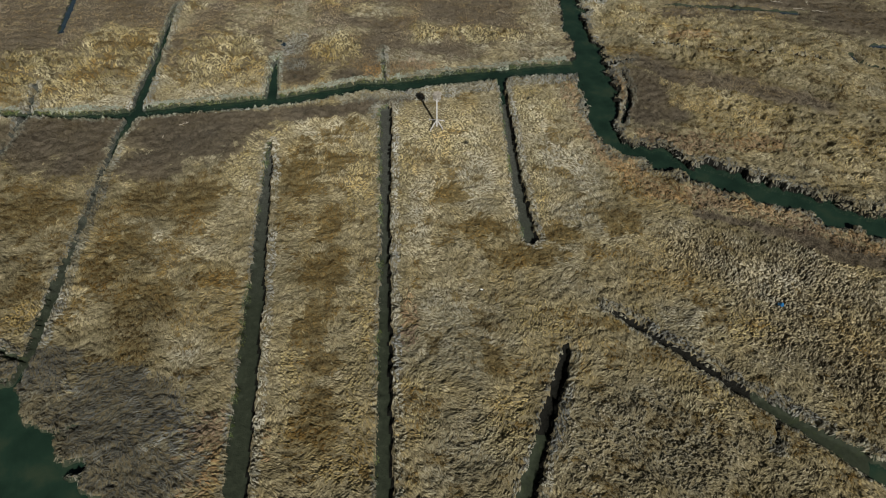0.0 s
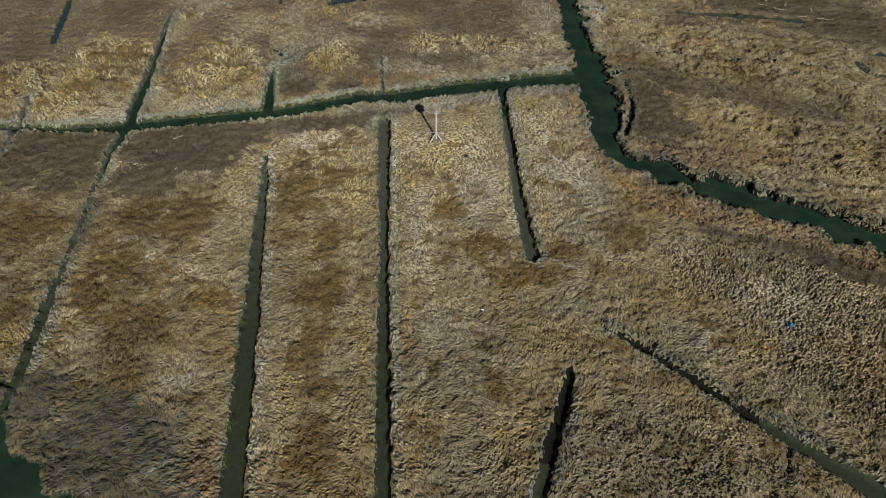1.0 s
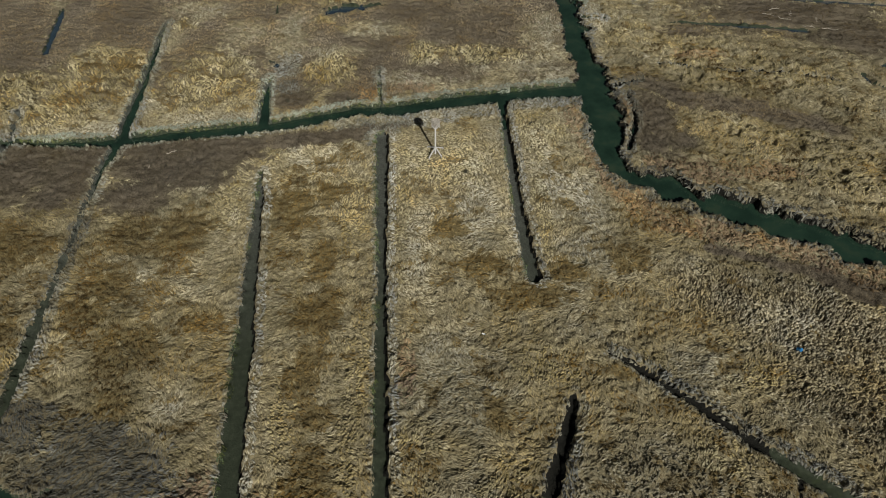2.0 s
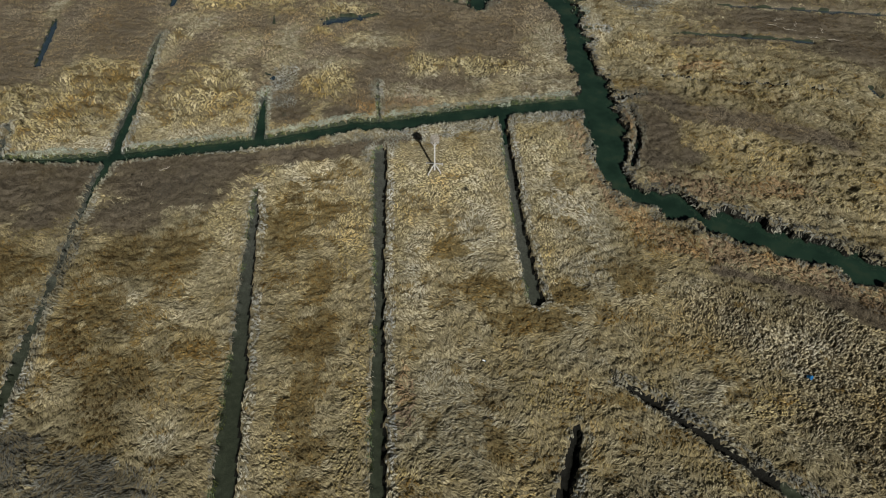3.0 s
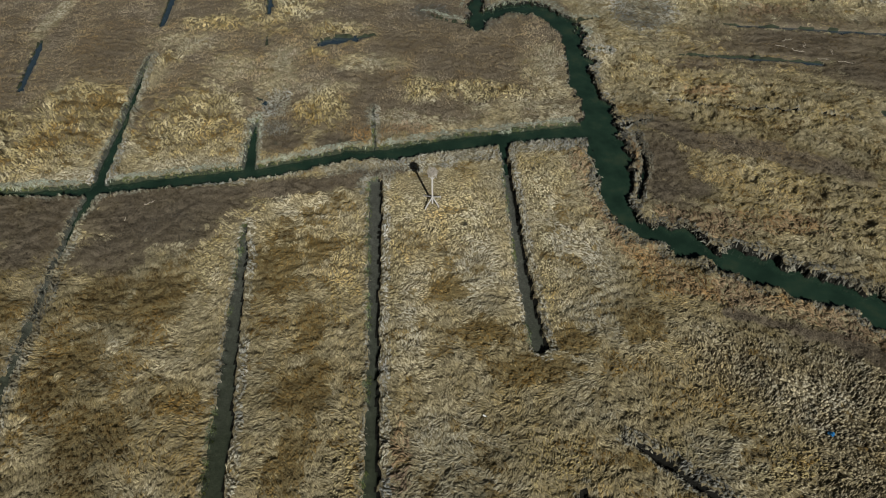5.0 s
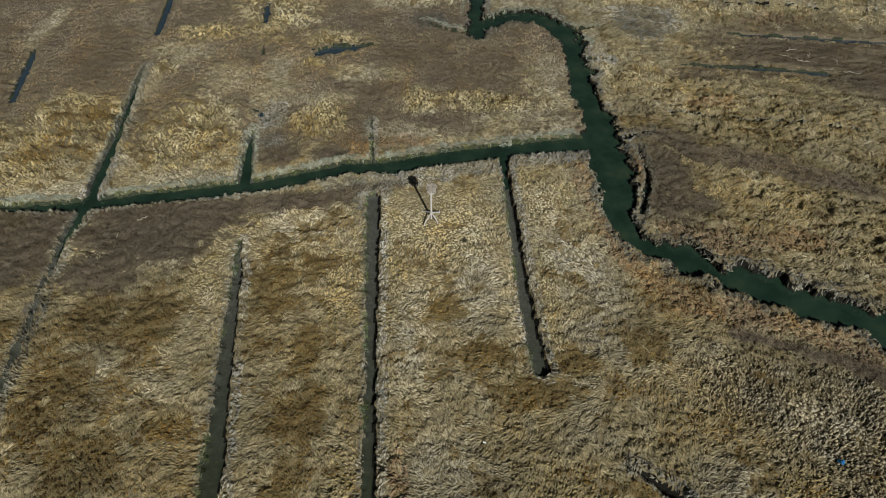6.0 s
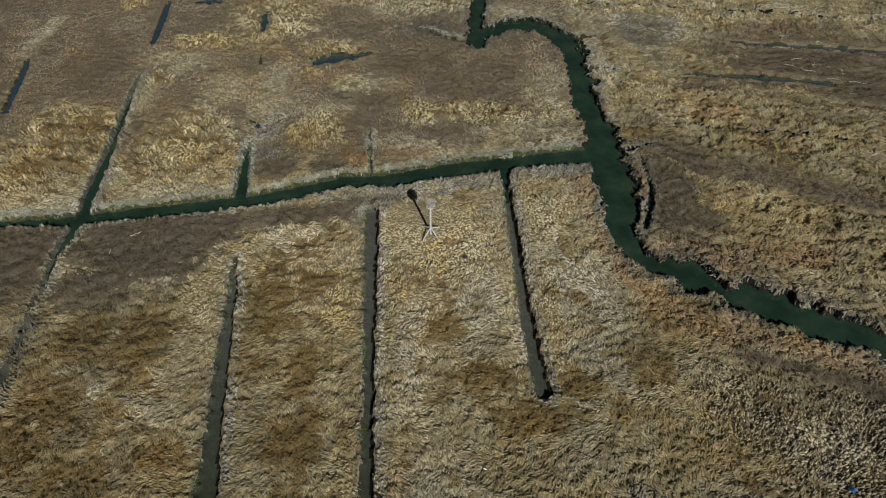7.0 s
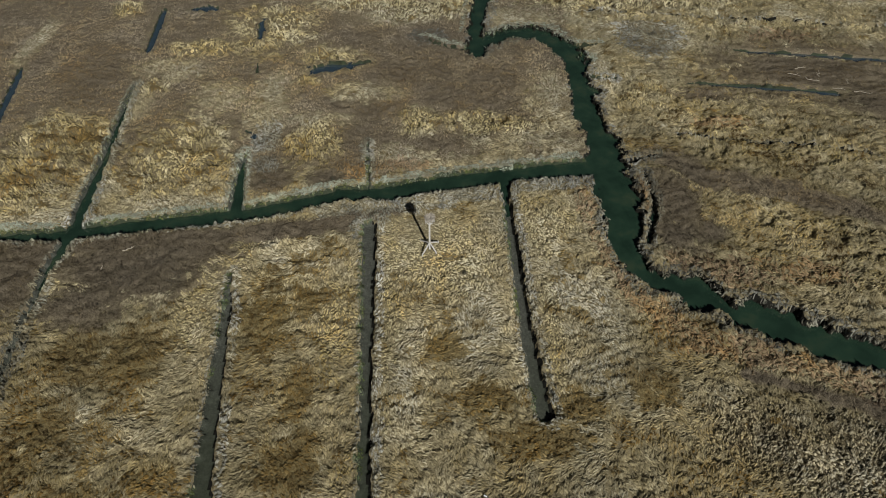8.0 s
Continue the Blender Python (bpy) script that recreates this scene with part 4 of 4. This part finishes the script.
def plant(k):
    name, mat, label = KINDS[k][0], KINDS[k][1], KINDS[k][-1]
    co, tri, grain, own, tint = blades(k)
    quads = np.zeros((0, 4), int)
    if KINDS[k][3] > 0:
        co2, quads, grain2, own2, tint2 = sheaves(k)
        quads = quads + len(co)
        co, grain, own, tint = (np.concatenate(v) for v in ((co, co2), (grain, grain2), (own, own2), (tint, tint2)))
    me = bpy.data.meshes.new(name)
    me.vertices.add(len(co))
    me.vertices.foreach_set("co", co.astype(np.float32).ravel())
    me.loops.add(tri.size + quads.size)
    me.loops.foreach_set("vertex_index", np.concatenate([tri.ravel(), quads.ravel()]).astype(np.int32))
    me.polygons.add(len(tri) + len(quads))
    me.polygons.foreach_set("loop_start", np.concatenate([np.arange(0, tri.size, 3), tri.size + np.arange(0, quads.size, 4)]).astype(np.int32))
    me.polygons.foreach_set("use_smooth", np.concatenate([np.zeros(len(tri), bool), np.ones(len(quads), bool)]))
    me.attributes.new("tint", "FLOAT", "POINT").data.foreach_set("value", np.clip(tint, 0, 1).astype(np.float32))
    me.attributes.new("hue", "FLOAT", "POINT").data.foreach_set("value", hue[own].astype(np.float32))
    me.attributes.new("grain", "FLOAT_VECTOR", "POINT").data.foreach_set("vector", grain.astype(np.float32).ravel())
    me.materials.append(mat)
    me.update()
    tagged(new(name, me), label, "marsh grass" if k != 2 else "reeds", kind="stuff")


for k in range(len(KINDS)):
    plant(k)


# ---------------------------------------------------------------- helpers for things
def ground_z(x, y):
    return float(lookup(F_Z, np.array([x]), np.array([y]))[0])


def part(name, bm, mat, parent=None, label=""):
    me = bpy.data.meshes.new(name)
    bm.to_mesh(me)
    bm.free()
    me.materials.append(mat)
    ob = new(name, me)
    if parent is not None:
        ob.parent = parent
    if label:
        tagged(ob, label)
    return ob


def beam(bm, a, b, w, d, bevel=0.008, turn=0.0):
    """A bevelled timber from a to b."""
    a, b = Vector(a), Vector(b)
    m = Matrix.Translation((a + b) / 2) @ (b - a).to_track_quat("Z", "Y").to_matrix().to_4x4() @ Matrix.Rotation(turn, 4, "Z") @ Matrix.Diagonal((w, d, (b - a).length, 1))
    r = bmesh.ops.create_cube(bm, size=1, matrix=m)
    if bevel:
        es = list({e for v in r["verts"] for e in v.link_edges})
        bmesh.ops.bevel(bm, geom=es, offset=bevel, segments=1, affect="EDGES")


def stick(bm, pts, r0, r1, sides=5):
    """A tapering bent stick through pts."""
    rings = []
    for i, p in enumerate(pts):
        q = pts[min(i + 1, len(pts) - 1)] - pts[max(i - 1, 0)]
        rot = q.to_track_quat("Z", "Y").to_matrix()
        rad = r0 + (r1 - r0) * i / (len(pts) - 1)
        rings.append([bm.verts.new(p + rot @ Vector((math.cos(t) * rad, math.sin(t) * rad, 0))) for t in (2 * math.pi * k / sides for k in range(sides))])
    for a, b in zip(rings, rings[1:]):
        for k in range(sides):
            bm.faces.new((a[k], a[(k + 1) % sides], b[(k + 1) % sides], b[k]))
    bm.faces.new(rings[0][::-1])
    bm.faces.new(rings[-1])


# ---------------------------------------------------------------- the nest platform
MAST_Y = -0.38
DECK = 3.88


def nest_platform():
    base = ground_z(0, MAST_Y)
    top = new("nest_platform")
    top.location = (0, MAST_Y, base)
    tagged(top, "bleached timber nesting platform on a braced mast in marsh grass", "nest platform")
    bm = bmesh.new()
    beam(bm, (0, 0, -0.4), (-0.03, 0, DECK - 0.03), 0.17, 0.17, 0.012)
    part("mast", bm, M_PALE, top)
    for ang, reach in ((41, 1.1), (135, 1.25), (236, 1.25), (310, 1.02)):
        c, s = math.cos(radians(ang)), math.sin(radians(ang))
        bm = bmesh.new()
        beam(bm, (0.05 * c, 0.05 * s, 0.85), (reach * c, reach * s, 0.24), 0.11, 0.09, 0.006)
        brace = part("brace", bm, M_PALE, top)
        bm = bmesh.new()
        beam(bm, (reach * c, reach * s, -0.35), (reach * c, reach * s, 0.36), 0.08, 0.08, 0.006)
        part("stake", bm, M_PALE, brace)
    for k in (-1, 1):
        bm = bmesh.new()
        beam(bm, (-0.45, k * 0.1, DECK - 0.075), (0.45, k * 0.1, DECK - 0.075), 0.05, 0.11)
        part("bearer", bm, M_PALE, top)
    for k in range(6):
        bm = bmesh.new()
        x = -0.40 + k * 0.16
        beam(bm, (x, -0.45, DECK), (x, 0.45, DECK), 0.035, 0.125, 0.005)
        part("slat", bm, M_PALE, top)
    for k in (-1, 1):
        bm = bmesh.new()
        beam(bm, (k * 0.40, k * 0.05, DECK - 0.13), (k * 0.05, 0, DECK - 0.58), 0.045, 0.07, 0.005)
        part("strut", bm, M_PALE, top)

    bm = bmesh.new()
    r = random.Random(4)
    for i in range(900):
        a = r.uniform(0, 2 * math.pi)
        lay = r.random()
        rad = (0.24 + 0.19 * lay) * math.sqrt(r.uniform(0.0, 1.15))
        z = DECK + 0.04 + 0.46 * lay + r.uniform(-0.02, 0.04)
        skew = a + math.pi / 2 + r.gauss(0, 0.6)
        ln = r.uniform(0.22, 0.52)
        mid = Vector((rad * math.cos(a), rad * math.sin(a), z))
        d = Vector((math.cos(skew), math.sin(skew), r.gauss(0, 0.25)))
        bow = Vector((r.gauss(0, 0.03), r.gauss(0, 0.03), r.gauss(0, 0.02)))
        stick(bm, [mid - d * ln / 2, mid + bow, mid + d * ln / 2], r.uniform(0.010, 0.019), r.uniform(0.005, 0.010), 4)
    nest = part("bird_nest", bm, M_STICK)
    nest.location = (0, MAST_Y, base)
    tagged(nest, "large round nest of bleached grey sticks on the platform", "nest")


nest_platform()


# ---------------------------------------------------------------- litter and driftwood
def plastic_bucket(x, y, turn):
    z = ground_z(x, y)
    top = new("plastic_bucket")
    top.matrix_world = pose(x, y, z + 0.30, 58, 0, turn)
    tagged(top, "bright blue plastic bucket lying among straw tussocks", "bucket")
    prof = [(0.0, -0.18), (0.125, -0.18), (0.135, -0.17), (0.165, 0.10), (0.18, 0.10), (0.18, 0.13), (0.17, 0.13), (0.172, 0.17), (0.185, 0.175), (0.185, 0.19), (0.165, 0.19),
            (0.16, 0.10), (0.128, -0.16), (0.0, -0.165)]
    bm = bmesh.new()
    vs = [bm.verts.new((r, 0, h)) for r, h in prof]
    es = [bm.edges.new(p) for p in zip(vs, vs[1:])]
    bmesh.ops.spin(bm, geom=vs + es, axis=(0, 0, 1), cent=(0, 0, 0), steps=28, angle=2 * math.pi)
    bmesh.ops.remove_doubles(bm, verts=bm.verts, dist=0.001)
    bmesh.ops.recalc_face_normals(bm, faces=bm.faces)
    part("shell", bm, M_BLUE, top)
    bm = bmesh.new()
    arc = [Vector((0.185 * math.cos(t), -0.10 * math.sin(t), 0.12 - 0.14 * math.sin(t))) for t in (math.pi * k / 10 for k in range(11))]
    stick(bm, arc, 0.006, 0.006, 5)
    part("handle", bm, M_CAP, top, "thin dark wire handle")


plastic_bucket(30.5, -26.0, 35)


def driftwood(x, y, turn, length, radius, seed):
    r = random.Random(seed)
    bm = bmesh.new()
    pts = [Vector((length * (k / 6 - 0.5), r.gauss(0, 0.06 * length), 0.05 + r.uniform(0, 0.06))) for k in range(7)]
    stick(bm, pts, radius, radius * 0.45, 7)
    for k in (2, 4):
        d = Vector((r.uniform(0.2, 0.4), r.choice((-1, 1)) * r.uniform(0.2, 0.4), r.uniform(0.1, 0.3))) * length * 0.45
        stick(bm, [pts[k], pts[k] + d * 0.6, pts[k] + d], radius * 0.5, radius * 0.2, 5)
    ob = part("driftwood", bm, M_DRIFT)
    ob.matrix_world = pose(x, y, ground_z(x, y) + 0.38, 0, 0, turn)
    tagged(ob, "bleached driftwood branch lying on the reeds", "driftwood", group="driftwood on the marsh")


for i, (x, y, turn, ln, rad) in enumerate([(-28.8, -1.2, 35, 1.1, 0.05), (-30.6, -3.4, 100, 0.5, 0.04), (48.5, 31.4, -20, 1.6, 0.05), (50.5, 30.2, -25, 1.8, 0.05), (53.5, 28.6, -18, 1.6, 0.05),
                                           (52.0, 31.8, 60, 1.6, 0.05), (56.0, 27.4, -12, 2.2, 0.05), (50.0, 33.0, 10, 1.8, 0.05), (55.2, 30.2, 75, 1.4, 0.05)]):
    driftwood(x, y, turn, ln, rad, 20 + i)


def twiggy_shrub(x, y, size, seed):
    r = random.Random(seed)
    bm = bmesh.new()
    for i in range(70):
        a, lean = r.uniform(0, 2 * math.pi), r.uniform(0.1, 1.0)
        h = size * r.uniform(0.5, 1.0)
        p0 = Vector((0.12 * size * math.cos(a), 0.12 * size * math.sin(a), -0.05))
        p2 = Vector((size * 0.7 * lean * math.cos(a), size * 0.7 * lean * math.sin(a), h * (1.1 - 0.6 * lean)))
        p1 = p0.lerp(p2, 0.5) + Vector((r.gauss(0, 0.05), r.gauss(0, 0.05), 0.05))
        stick(bm, [p0, p1, p2], 0.012, 0.006, 3)
    ob = part("marsh_shrub", bm, M_TWIG)
    ob.location = (x, y, ground_z(x, y))
    tagged(ob, "small dark twiggy shrub standing in the straw grass", "shrub")


twiggy_shrub(3.3, -3.75, 0.6, 3)
twiggy_shrub(11.1, 5.1, 0.55, 4)
twiggy_shrub(-18.0, 9.2, 0.65, 5)
twiggy_shrub(-10.65, 9.8, 0.6, 6)


def plastic_bottle(x, y, turn):
    z = ground_z(x, y)
    top = new("plastic_bottle")
    top.matrix_world = pose(x, y, z + 0.20, 80, 0, turn)
    tagged(top, "white plastic bottle lying on the straw grass", "bottle")
    for name, mat, prof in (("shell", M_WHITE, [(0.0, -0.13), (0.05, -0.13), (0.058, -0.12), (0.058, 0.05), (0.05, 0.08), (0.022, 0.11), (0.02, 0.125), (0.0, 0.125)]),
                            ("cap", M_BLUE, [(0.0, 0.118), (0.025, 0.118), (0.025, 0.145), (0.022, 0.15), (0.0, 0.15)])):
        bm = bmesh.new()
        vs = [bm.verts.new((r, 0, h)) for r, h in prof]
        es = [bm.edges.new(p) for p in zip(vs, vs[1:])]
        bmesh.ops.spin(bm, geom=vs + es, axis=(0, 0, 1), cent=(0, 0, 0), steps=16, angle=2 * math.pi)
        bmesh.ops.remove_doubles(bm, verts=bm.verts, dist=0.001)
        bmesh.ops.recalc_face_normals(bm, faces=bm.faces)
        part(name, bm, mat, top)


plastic_bottle(4.2, -24.5, 60)
